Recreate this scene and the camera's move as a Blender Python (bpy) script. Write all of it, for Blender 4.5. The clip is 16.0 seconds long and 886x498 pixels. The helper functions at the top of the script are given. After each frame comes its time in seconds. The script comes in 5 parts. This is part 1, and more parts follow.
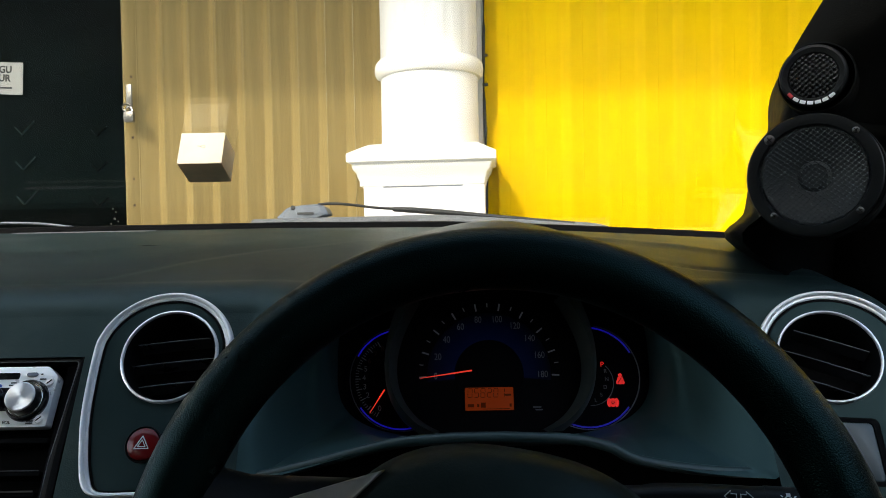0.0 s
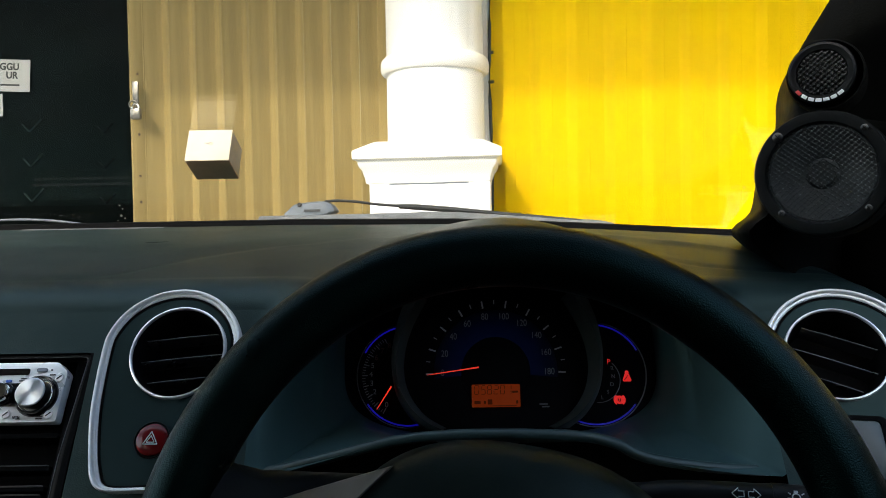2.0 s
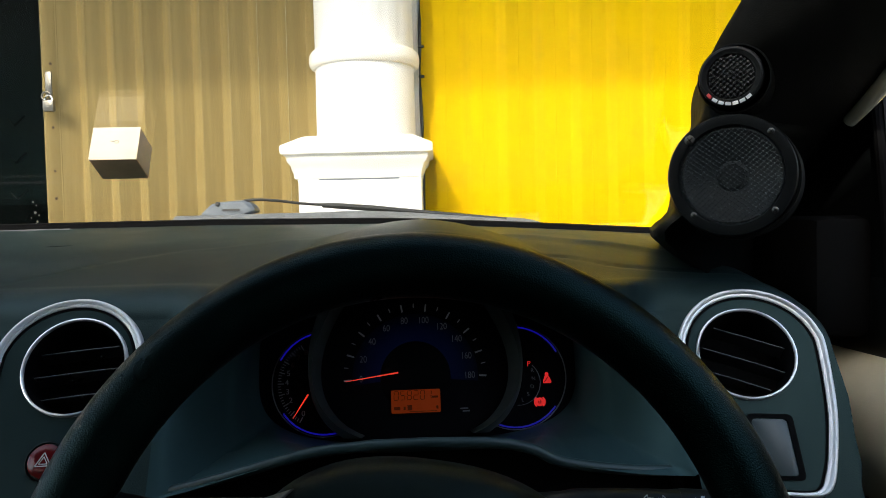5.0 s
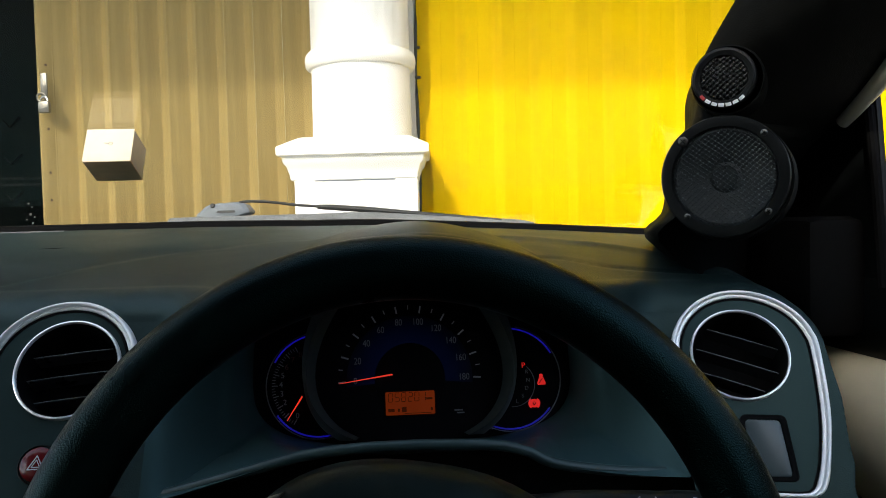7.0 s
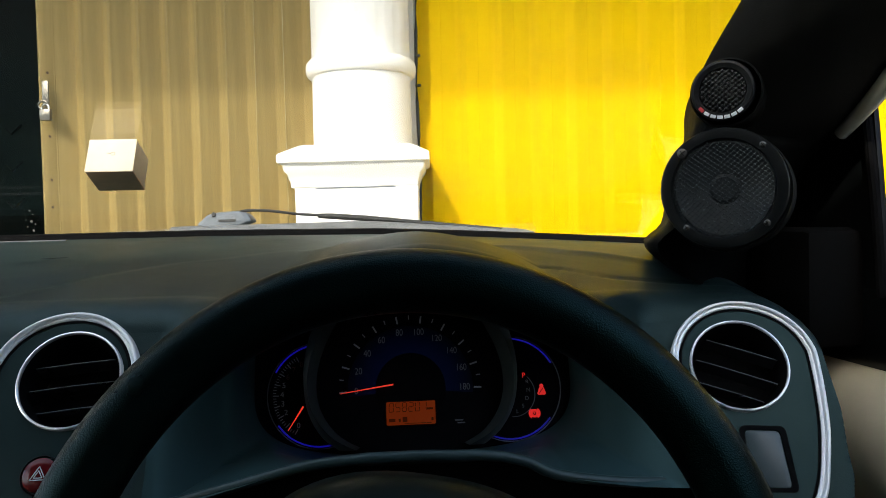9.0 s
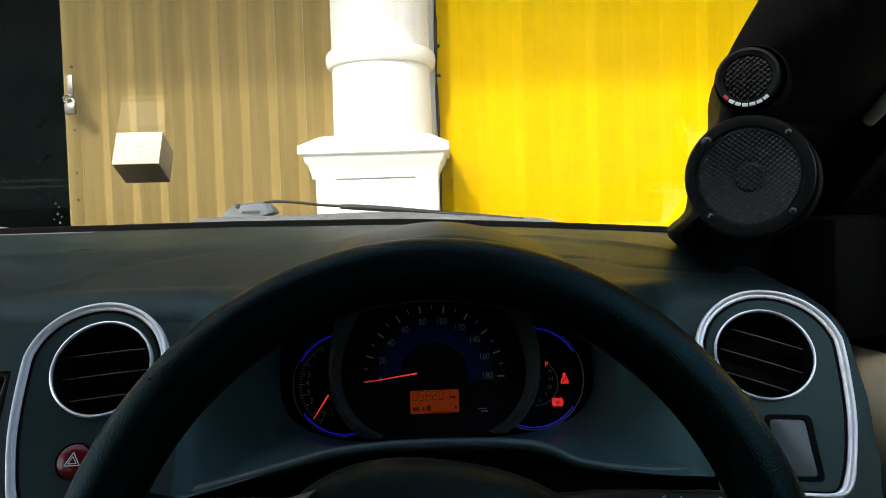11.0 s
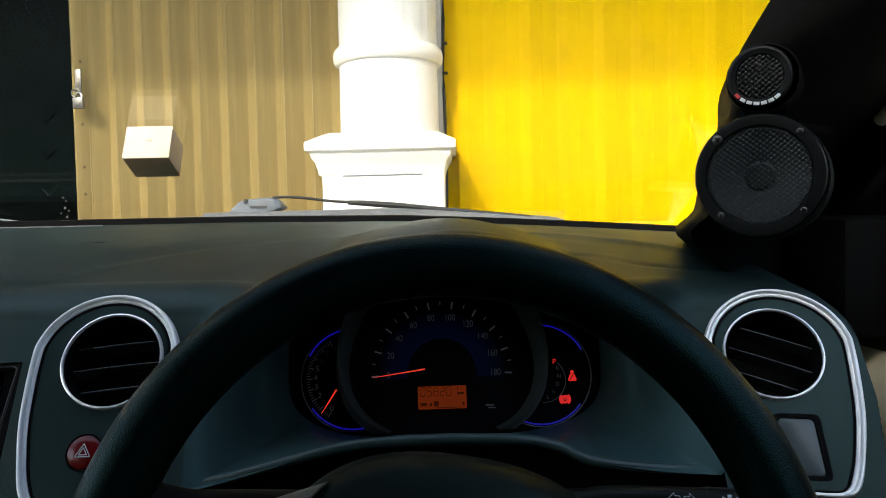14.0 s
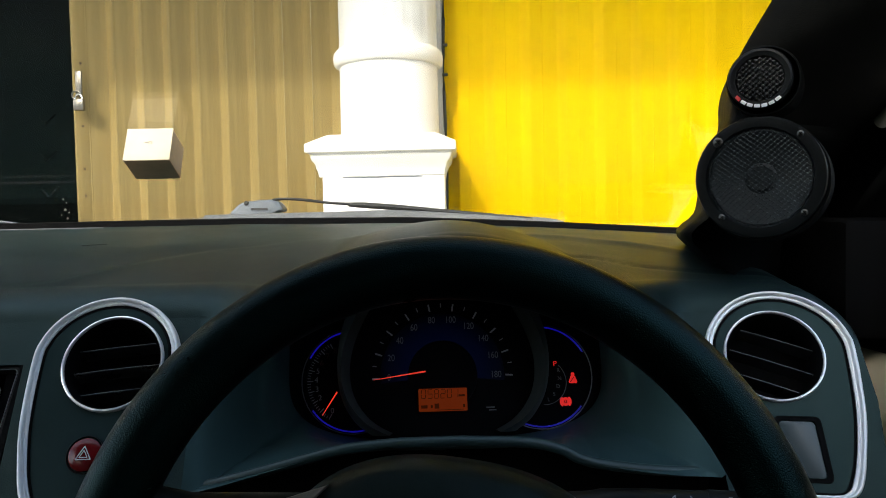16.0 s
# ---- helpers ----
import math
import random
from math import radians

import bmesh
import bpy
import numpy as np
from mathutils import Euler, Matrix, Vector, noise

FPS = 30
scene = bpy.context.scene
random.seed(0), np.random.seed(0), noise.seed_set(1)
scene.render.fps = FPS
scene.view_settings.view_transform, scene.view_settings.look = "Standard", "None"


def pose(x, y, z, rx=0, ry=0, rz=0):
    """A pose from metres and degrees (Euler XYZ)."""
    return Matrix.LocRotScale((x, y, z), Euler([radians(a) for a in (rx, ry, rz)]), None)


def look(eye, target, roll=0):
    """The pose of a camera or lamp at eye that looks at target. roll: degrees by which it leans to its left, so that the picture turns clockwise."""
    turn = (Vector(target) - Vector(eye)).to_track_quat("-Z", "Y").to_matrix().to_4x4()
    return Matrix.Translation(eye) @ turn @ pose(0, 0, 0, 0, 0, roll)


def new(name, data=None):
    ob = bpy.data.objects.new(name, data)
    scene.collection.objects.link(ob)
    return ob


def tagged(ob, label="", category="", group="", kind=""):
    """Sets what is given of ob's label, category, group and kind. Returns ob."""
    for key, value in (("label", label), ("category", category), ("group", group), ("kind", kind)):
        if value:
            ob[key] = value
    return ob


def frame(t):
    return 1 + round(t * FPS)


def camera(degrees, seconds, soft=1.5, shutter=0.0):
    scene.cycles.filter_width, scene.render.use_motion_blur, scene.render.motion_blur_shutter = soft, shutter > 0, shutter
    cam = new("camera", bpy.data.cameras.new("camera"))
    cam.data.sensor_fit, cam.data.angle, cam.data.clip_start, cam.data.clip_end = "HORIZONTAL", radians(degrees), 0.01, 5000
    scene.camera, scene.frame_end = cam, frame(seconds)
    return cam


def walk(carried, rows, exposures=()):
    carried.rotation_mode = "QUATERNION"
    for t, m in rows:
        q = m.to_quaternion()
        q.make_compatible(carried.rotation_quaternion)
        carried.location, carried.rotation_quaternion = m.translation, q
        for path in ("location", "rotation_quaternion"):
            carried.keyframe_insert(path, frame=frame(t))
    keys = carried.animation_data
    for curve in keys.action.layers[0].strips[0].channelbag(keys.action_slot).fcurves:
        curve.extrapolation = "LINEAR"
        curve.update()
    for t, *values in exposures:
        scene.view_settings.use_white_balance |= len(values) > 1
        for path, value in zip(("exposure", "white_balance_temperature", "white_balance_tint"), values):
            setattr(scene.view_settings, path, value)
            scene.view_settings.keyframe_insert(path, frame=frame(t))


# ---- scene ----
cam = camera(63.0, 16.0, soft=0.85)
PATH = [
    (0.0, 0.0, 0.0, 1.06, 0.346, -1.3, -1.15),
    (0.5, -0.00094, -0.00044, 1.05948, 0.525, -1.433, -1.197),
    (1.0, -0.00168, -0.0017, 1.05967, 0.686, -1.353, -1.131),
    (1.5, -0.00176, -0.00165, 1.05962, 0.711, -1.409, -1.067),
    (2.0, -0.00178, -0.00124, 1.05999, 0.755, -1.515, -1.08),
    (2.5, -0.00061, 8e-05, 1.05858, 0.533, -1.563, -1.051),
    (3.0, 0.00349, 0.00403, 1.05857, -0.442, -2.314, -1.327),
    (3.5, 0.00974, 0.01061, 1.06128, -2.213, -3.026, -1.64),
    (4.0, 0.0127, 0.01094, 1.06571, -3.278, -2.36, -1.484),
    (4.5, 0.01449, 0.01299, 1.06759, -4.135, -2.146, -1.349),
    (7.0, 0.01861, 0.01303, 1.06894, -4.527, -2.091, -1.528),
    (7.5, 0.01968, 0.01302, 1.06945, -4.815, -1.89, -1.495),
    (8.0, 0.02006, 0.01224, 1.07112, -4.979, -1.688, -1.51),
    (8.5, 0.01956, 0.01085, 1.07279, -4.824, -1.518, -1.477),
    (9.0, 0.01792, 0.00984, 1.07301, -4.532, -1.589, -1.499),
    (11.5, 0.01437, 0.00639, 1.07234, -2.846, -2.369, -1.802),
    (12.0, 0.01453, 0.00782, 1.07219, -3.202, -2.388, -1.61),
    (12.5, 0.01284, 0.00746, 1.07164, -2.905, -2.427, -1.551),
    (13.0, 0.01051, 0.00614, 1.07117, -2.787, -2.339, -1.375),
    (13.5, 0.01068, 0.00662, 1.0711, -2.773, -2.448, -1.322),
    (14.0, 0.01007, 0.00568, 1.07104, -2.604, -2.442, -1.257),
    (14.5, 0.01027, 0.00671, 1.07126, -2.67, -2.441, -1.268),
    (15.0, 0.00957, 0.0064, 1.07135, -2.699, -2.374, -1.268),
    (15.5, 0.00964, 0.00547, 1.07144, -2.551, -2.244, -1.23),
    (16.0, 0.00962, 0.00565, 1.07183, -2.597, -2.329, -1.272),
]
walk(cam, [(t, pose(x, y, z, 90 + pitch, 0, yaw) @ pose(0, 0, 0, 0, 0, roll)) for t, x, y, z, yaw, pitch, roll in PATH])

# ---- light ----
world = bpy.data.worlds.new("world")
scene.world = world
world.use_nodes = True
wn = world.node_tree.nodes
sky = wn.new("ShaderNodeTexSky")
sky.sky_type = "NISHITA"
sky.sun_disc = False
sky.dust_density, sky.ozone_density = 2.4, 1.0
SUN_EL, SUN_AZ = 36.9, 205.0          # degrees; azimuth clockwise from +y
sky.sun_elevation = radians(SUN_EL)
sky.sun_rotation = radians(SUN_AZ)
wn["Background"].inputs["Strength"].default_value = 0.15
world.node_tree.links.new(sky.outputs[0], wn["Background"].inputs[0])
sun_data = bpy.data.lights.new("sun", "SUN")
sun_data.energy, sun_data.angle, sun_data.color = 0.68, radians(1.6), (1.0, 0.94, 0.84)
sun = new("sun", sun_data)
sd = Vector((math.sin(radians(SUN_AZ)) * math.cos(radians(SUN_EL)), math.cos(radians(SUN_AZ)) * math.cos(radians(SUN_EL)), math.sin(radians(SUN_EL))))
sun.matrix_basis = look(sd * 20, (0, 0, 0))
scene.view_settings.exposure = 2.12

# ---- materials ----
def material(name, color, rough=0.5, metal=0.0, vary=0.15, scale=30.0, bump=0.0, bump_scale=400.0, dirt=0.0, dirt_color=(0.3, 0.28, 0.25), stretch=(1, 1, 1), coat=0.0, random_tone=0.0, emit=None, emit_strength=0.0, spec=0.5, rough_vary=0.12, spec_tint=(1, 1, 1)):
    m = bpy.data.materials.new(name)
    m.use_nodes = True
    nt = m.node_tree
    n, l = nt.nodes, nt.links
    b = n["Principled BSDF"]
    co = n.new("ShaderNodeTexCoord")
    mp = n.new("ShaderNodeMapping")
    mp.inputs["Scale"].default_value = stretch
    l.new(co.outputs["Object"], mp.inputs[0])
    t1 = n.new("ShaderNodeTexNoise")
    t1.inputs["Scale"].default_value, t1.inputs["Detail"].default_value = scale, 6
    l.new(mp.outputs[0], t1.inputs["Vector"])
    ramp = n.new("ShaderNodeMapRange")
    ramp.inputs[1].default_value, ramp.inputs[2].default_value = 0.3, 0.7
    ramp.inputs[3].default_value, ramp.inputs[4].default_value = 1 - vary, 1 + vary
    l.new(t1.outputs[0], ramp.inputs[0])
    mul = n.new("ShaderNodeVectorMath")
    mul.operation = "SCALE"
    mul.inputs[0].default_value = color[:3]
    tone = ramp.outputs[0]
    if random_tone:
        oi = n.new("ShaderNodeObjectInfo")
        rr = n.new("ShaderNodeMapRange")
        rr.inputs[3].default_value, rr.inputs[4].default_value = 1 - random_tone, 1 + random_tone
        l.new(oi.outputs["Random"], rr.inputs[0])
        mm = n.new("ShaderNodeMath")
        mm.operation = "MULTIPLY"
        l.new(tone, mm.inputs[0])
        l.new(rr.outputs[0], mm.inputs[1])
        tone = mm.outputs[0]
    l.new(tone, mul.inputs["Scale"])
    out = mul.outputs[0]
    if dirt:
        t2 = n.new("ShaderNodeTexNoise")
        t2.inputs["Scale"].default_value, t2.inputs["Detail"].default_value = scale * 0.23, 8
        l.new(mp.outputs[0], t2.inputs["Vector"])
        r2 = n.new("ShaderNodeMapRange")
        r2.inputs[1].default_value, r2.inputs[2].default_value, r2.inputs[4].default_value = 0.5, 0.78, dirt
        l.new(t2.outputs[0], r2.inputs[0])
        mx = n.new("ShaderNodeMix")
        mx.data_type = "RGBA"
        l.new(r2.outputs[0], mx.inputs["Factor"])
        l.new(out, mx.inputs["A"])
        mx.inputs["B"].default_value = (*dirt_color, 1)
        out = mx.outputs["Result"]
    l.new(out, b.inputs["Base Color"])
    r3 = n.new("ShaderNodeMapRange")
    r3.inputs[1].default_value, r3.inputs[2].default_value = 0.3, 0.7
    r3.inputs[3].default_value, r3.inputs[4].default_value = max(0.02, rough - rough_vary * rough), min(1, rough + rough_vary * rough)
    l.new(t1.outputs[0], r3.inputs[0])
    l.new(r3.outputs[0], b.inputs["Roughness"])
    b.inputs["Metallic"].default_value = metal
    b.inputs["Coat Weight"].default_value = coat
    b.inputs["Specular IOR Level"].default_value = spec
    b.inputs["Specular Tint"].default_value = (*spec_tint, 1)
    if bump:
        t4 = n.new("ShaderNodeTexNoise")
        t4.inputs["Scale"].default_value, t4.inputs["Detail"].default_value = bump_scale, 3
        l.new(mp.outputs[0], t4.inputs["Vector"])
        bp = n.new("ShaderNodeBump")
        bp.inputs["Strength"].default_value, bp.inputs["Distance"].default_value = bump, 0.001
        l.new(t4.outputs[0], bp.inputs["Height"])
        l.new(bp.outputs[0], b.inputs["Normal"])
    if emit:
        b.inputs["Emission Color"].default_value = (*emit, 1)
        b.inputs["Emission Strength"].default_value = emit_strength
    return m


def glass_material(name, tint=(0.97, 0.98, 0.925)):
    m = bpy.data.materials.new(name)
    m.use_nodes = True
    n, l = m.node_tree.nodes, m.node_tree.links
    n.remove(n["Principled BSDF"])
    tr, gl, fr, mx = n.new("ShaderNodeBsdfTransparent"), n.new("ShaderNodeBsdfGlossy"), n.new("ShaderNodeLayerWeight"), n.new("ShaderNodeMixShader")
    pw, ad = n.new("ShaderNodeMath"), n.new("ShaderNodeMath")
    pw.operation, pw.inputs[1].default_value = "POWER", 4.0
    ad.operation, ad.inputs[1].default_value, ad.inputs[2].default_value = "MULTIPLY_ADD", 0.96, 0.04
    tr.inputs[0].default_value = (*tint, 1)
    gl.inputs["Roughness"].default_value = 0.01
    l.new(fr.outputs["Facing"], pw.inputs[0])
    l.new(pw.outputs[0], ad.inputs[0])
    l.new(ad.outputs[0], mx.inputs[0])
    l.new(tr.outputs[0], mx.inputs[1])
    l.new(gl.outputs[0], mx.inputs[2])
    l.new(mx.outputs[0], n["Material Output"].inputs[0])
    return m


COOL = (0.62, 0.98, 0.93)
M_DASH = material("grained dash plastic", (0.0100, 0.0200, 0.0200), 0.44, vary=0.25, scale=9, bump=0.25, bump_scale=900, dirt=0.35, dirt_color=(0.025, 0.037, 0.038), spec=0.26, spec_tint=COOL)
M_PANEL = material("satin panel paint", (0.0090, 0.0190, 0.0198), 0.38, vary=0.1, scale=20, bump=0.06, bump_scale=1300, spec=0.2, spec_tint=COOL)
M_BOWL = material("smooth hood plastic", (0.0285, 0.0570, 0.0580), 0.42, vary=0.12, scale=14, bump=0.06, bump_scale=1100, spec=0.3, spec_tint=COOL)
M_SILVER = material("silver painted trim", (0.88, 0.885, 0.88), 0.36, metal=0.3, vary=0.04, scale=60)
M_HUB = material("worn dark cover vinyl", (0.0092, 0.0125, 0.0108), 0.42, vary=0.2, scale=50, bump=0.2, bump_scale=900, spec=0.16, spec_tint=COOL)
M_SPOKE = material("brushed spoke metal", (0.50, 0.49, 0.45), 0.38, metal=0.92, vary=0.06, scale=60)
M_OUTLET = material("bright satin ring", (0.92, 0.93, 0.94), 0.24, metal=0.55, vary=0.03, scale=40)
M_DIMGREY = material("dim grey plastic and edge highlight", (0.085, 0.09, 0.092), 0.5, vary=0.2, scale=90)
M_CHROME = material("chrome", (0.85, 0.86, 0.87), 0.07, metal=1.0, vary=0.03, scale=40)
M_BLACK = material("black plastic", (0.0045, 0.0055, 0.0055), 0.42, vary=0.2, scale=40, bump=0.08, bump_scale=900, spec=0.16)
M_MATTE = material("matte black", (0.004, 0.004, 0.004), 0.8, vary=0.2, scale=40, bump=0.1, bump_scale=700, spec=0.05)
M_GLOSS = material("gloss black", (0.008, 0.008, 0.009), 0.12, vary=0.1, scale=40)
M_VINYL = material("pillar vinyl", (0.0035, 0.0038, 0.0035), 0.6, vary=0.2, scale=60, bump=0.3, bump_scale=800, spec=0.04)
M_BEIGE = material("beige door trim", (0.84, 0.75, 0.53), 0.55, vary=0.08, scale=12, bump=0.2, bump_scale=900, dirt=0.2, dirt_color=(0.30, 0.25, 0.17))
M_LINING = material("roof lining cloth", (0.16, 0.15, 0.135), 0.9, vary=0.1, scale=60, bump=0.3, bump_scale=900)
M_WHITE = material("white painted plaster", (0.80, 0.80, 0.795), 0.6, vary=0.03, scale=5, bump=0.2, bump_scale=120, dirt=0.15, dirt_color=(0.60, 0.58, 0.545))
M_TAN = material("tan enamel steel", (0.274, 0.205, 0.084), 0.5, vary=0.12, scale=3, stretch=(14, 14, 0.5), dirt=0.35, dirt_color=(0.24, 0.176, 0.070), random_tone=0.05, bump=0.1, bump_scale=60, spec=0.15)
M_YELLOW = material("yellow enamel steel", (0.675, 0.434, 0.0007), 0.5, vary=0.07, scale=3, stretch=(14, 14, 0.5), dirt=0.3, dirt_color=(0.64, 0.40, 0.0009), random_tone=0.05, bump=0.1, bump_scale=60, spec=0.03)
M_CARPAINT = material("grey car paint", (0.30, 0.31, 0.32), 0.28, metal=0.5, vary=0.05, scale=120, coat=0.6)
M_GREY = material("grey cast plastic", (0.14, 0.16, 0.19), 0.5, vary=0.12, scale=90, bump=0.1)
M_RUBBER = material("black rubber", (0.015, 0.015, 0.016), 0.65, vary=0.2, scale=50)
M_STEEL = material("dull steel", (0.17, 0.16, 0.145), 0.32, metal=0.8, vary=0.25, scale=120)
M_CARD = material("cream card", (0.80, 0.69, 0.49), 0.6, vary=0.06, scale=40, bump=0.05, dirt=0.35, dirt_color=(0.52, 0.36, 0.2))
M_CARD_DARK = material("brown card", (0.62, 0.38, 0.22), 0.6, vary=0.12, scale=60)
M_ASPHALT = material("paving concrete", (0.42, 0.405, 0.375), 0.9, vary=0.2, scale=4, bump=0.4, bump_scale=60, dirt=0.4, dirt_color=(0.30, 0.285, 0.26))
M_WALL = material("cream wall render", (0.62, 0.60, 0.55), 0.85, vary=0.06, scale=4, bump=0.2, bump_scale=80, dirt=0.2, dirt_color=(0.45, 0.43, 0.4))
# Kept dark so the added wall on the right sends little light back.
M_DARKWALL = material("dark render of the added wall", (0.085, 0.090, 0.080), 0.9, vary=0.2, scale=5, bump=0.3, bump_scale=60, dirt=0.4, dirt_color=(0.05, 0.055, 0.045))
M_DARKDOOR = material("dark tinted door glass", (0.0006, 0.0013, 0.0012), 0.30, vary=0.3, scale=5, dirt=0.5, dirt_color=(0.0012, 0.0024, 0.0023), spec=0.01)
M_PAPER = material("white paper", (0.40, 0.40, 0.39), 0.8, vary=0.05, scale=20)
M_INK = material("black ink", (0.02, 0.02, 0.02), 0.7, vary=0.05)
M_RED = material("red switch plastic", (0.11, 0.004, 0.005), 0.2, vary=0.08, scale=60, spec=0.3)
M_PRINT = material("pale print", (0.62, 0.62, 0.62), 0.6, vary=0.04)
M_DIAL = material("dial numerals", (0.065, 0.072, 0.08), 0.6, vary=0.04, emit=(0.6, 0.65, 0.8), emit_strength=0.0034)
M_TICK = material("dial ticks", (0.16, 0.17, 0.18), 0.6, vary=0.04, emit=(0.6, 0.65, 0.8), emit_strength=0.0050)
M_DIALFACE = material("black dial face", (0.0025, 0.0025, 0.0035), 0.8, vary=0.2, scale=60, spec=0.08)
M_NEEDLE = material("red needle", (0.6, 0.03, 0.02), 0.5, vary=0.05, emit=(1.0, 0.06, 0.03), emit_strength=0.13)
M_LCD = material("orange display", (0.10, 0.022, 0.003), 0.5, vary=0.1, scale=80, emit=(1.0, 0.11, 0.005), emit_strength=0.019, spec=0.15)
M_LCDINK = material("display segments", (0.012, 0.005, 0.002), 0.5, vary=0.05, spec=0.1, emit=(1.0, 0.11, 0.005), emit_strength=0.005)
M_REDLAMP = material("red warning lamp", (0.5, 0.02, 0.02), 0.5, vary=0.05, emit=(1.0, 0.025, 0.02), emit_strength=0.12)
M_BLUELAMP = material("blue light arc", (0.01, 0.01, 0.2), 0.4, vary=0.05, emit=(0.02, 0.012, 1.0), emit_strength=0.044)
M_BLUEGLOW = material("dim blue dial ring", (0.003, 0.004, 0.014), 0.7, vary=0.3, scale=60, emit=(0.012, 0.05, 0.45), emit_strength=0.0026, spec=0.1)
M_SLAT = material("slat plastic", (0.014, 0.014, 0.015), 0.3, vary=0.1, scale=60)
M_GLASS = glass_material("car glass")
M_TINT = glass_material("tinted car glass", (0.10, 0.11, 0.10))
M_FILM = glass_material("light tinted door glass", (0.94, 0.98, 0.92))
M_FRONTFILM = glass_material("lightly smoked front door glass", (0.78, 0.82, 0.78))


def dusted(m, scale, stretch, amount, color):
    """A second, drawn-out film of dust over a material."""
    n, l = m.node_tree.nodes, m.node_tree.links
    b = n["Principled BSDF"]
    under = b.inputs["Base Color"].links[0].from_socket
    co, mp, t, r, mx = n.new("ShaderNodeTexCoord"), n.new("ShaderNodeMapping"), n.new("ShaderNodeTexNoise"), n.new("ShaderNodeMapRange"), n.new("ShaderNodeMix")
    mp.inputs["Scale"].default_value = stretch
    t.inputs["Scale"].default_value, t.inputs["Detail"].default_value, t.inputs["Roughness"].default_value = scale, 9, 0.66
    r.inputs[1].default_value, r.inputs[2].default_value, r.inputs[4].default_value = 0.50, 0.72, amount
    mx.data_type = "RGBA"
    mx.inputs["B"].default_value = (*color, 1)
    l.new(co.outputs["Object"], mp.inputs[0])
    l.new(mp.outputs[0], t.inputs["Vector"])
    l.new(t.outputs[0], r.inputs[0])
    l.new(r.outputs[0], mx.inputs["Factor"])
    l.new(under, mx.inputs["A"])
    l.new(mx.outputs["Result"], b.inputs["Base Color"])


dusted(M_DASH, 6.0, (1.0, 2.2, 1.6), 0.38, (0.050, 0.058, 0.057))


def leather():
    m = material("black grained wheel leather", (0.0006, 0.0015, 0.0014), 0.31, vary=0.2, scale=60, spec=0.17, spec_tint=(0.36, 0.92, 0.88))
    n, l = m.node_tree.nodes, m.node_tree.links
    co, v, bp = n.new("ShaderNodeTexCoord"), n.new("ShaderNodeTexVoronoi"), n.new("ShaderNodeBump")
    v.feature = "SMOOTH_F1"
    v.inputs["Scale"].default_value = 1350
    bp.inputs["Strength"].default_value, bp.inputs["Distance"].default_value = 0.6, 0.0004
    l.new(co.outputs["Object"], v.inputs["Vector"])
    l.new(v.outputs["Distance"], bp.inputs["Height"])
    l.new(bp.outputs[0], n["Principled BSDF"].inputs["Normal"])
    return m


M_LEATHER = leather()


# ---- mesh helpers ----
def finish(ob, bm, mat, smooth=True, angle=35):
    bmesh.ops.recalc_face_normals(bm, faces=bm.faces)
    bm.to_mesh(ob.data)
    bm.free()
    ob.data.materials.append(mat)
    if smooth:
        ob.data.shade_smooth()
        ob.data.set_sharp_from_angle(angle=radians(angle))
    return ob


def thing(name, label, category, at=(0, 0, 0), group="", kind=""):
    e = new(name)
    e.empty_display_size = 0.02
    e.matrix_basis = Matrix.Translation(at)
    return tagged(e, label, category, group, kind)


def part(name, bm, mat, parent=None, label="", smooth=True, angle=35):
    ob = new(name, bpy.data.meshes.new(name))
    finish(ob, bm, mat, smooth, angle)
    if parent:
        ob.parent = parent
        ob.matrix_parent_inverse = parent.matrix_basis.inverted() if parent.parent is None else Matrix()
    return tagged(ob, label)


def piece(name, mesh, parent, m, label=""):
    ob = new(name, mesh)
    ob.parent = parent
    ob.matrix_parent_inverse = parent.matrix_basis.inverted() if parent.parent is None else Matrix()
    ob.matrix_basis = m
    return tagged(ob, label)


def single(name, bm, mat, label, category, group="", kind="", smooth=True, angle=35):
    return tagged(part(name, bm, mat, None, "", smooth, angle), label, category, group, kind)


def box(size, m=Matrix(), bevel=0.0, segments=2, bm=None):
    bm2 = bmesh.new()
    bmesh.ops.create_cube(bm2, size=1)
    bmesh.ops.scale(bm2, vec=size, verts=bm2.verts)
    if bevel:
        bmesh.ops.bevel(bm2, geom=bm2.edges[:], offset=bevel, segments=segments, affect="EDGES", profile=0.5)
    bmesh.ops.transform(bm2, matrix=m, verts=bm2.verts)
    return merge(bm, bm2)


def merge(bm, other):
    if bm is None:
        return other
    me = bpy.data.meshes.new("tmp")
    other.to_mesh(me)
    other.free()
    bm.from_mesh(me)
    bpy.data.meshes.remove(me)
    return bm


def grid(points, bm=None, wrap_u=False, wrap_v=False, cap=False):
    """Skin over rows of points; rows may be closed (wrap_v) and the last row joined to the first (wrap_u)."""
    bm = bm or bmesh.new()
    vs = [[bm.verts.new(p) for p in row] for row in points]
    nu, nv = len(vs), len(vs[0])
    for i in range(nu - (0 if wrap_u else 1)):
        for j in range(nv - (0 if wrap_v else 1)):
            a, b, c, d = vs[i][j], vs[i][(j + 1) % nv], vs[(i + 1) % nu][(j + 1) % nv], vs[(i + 1) % nu][j]
            bm.faces.new((a, b, c, d))
    if cap:
        bm.faces.new(vs[0])
        bm.faces.new(vs[-1])
    return bm


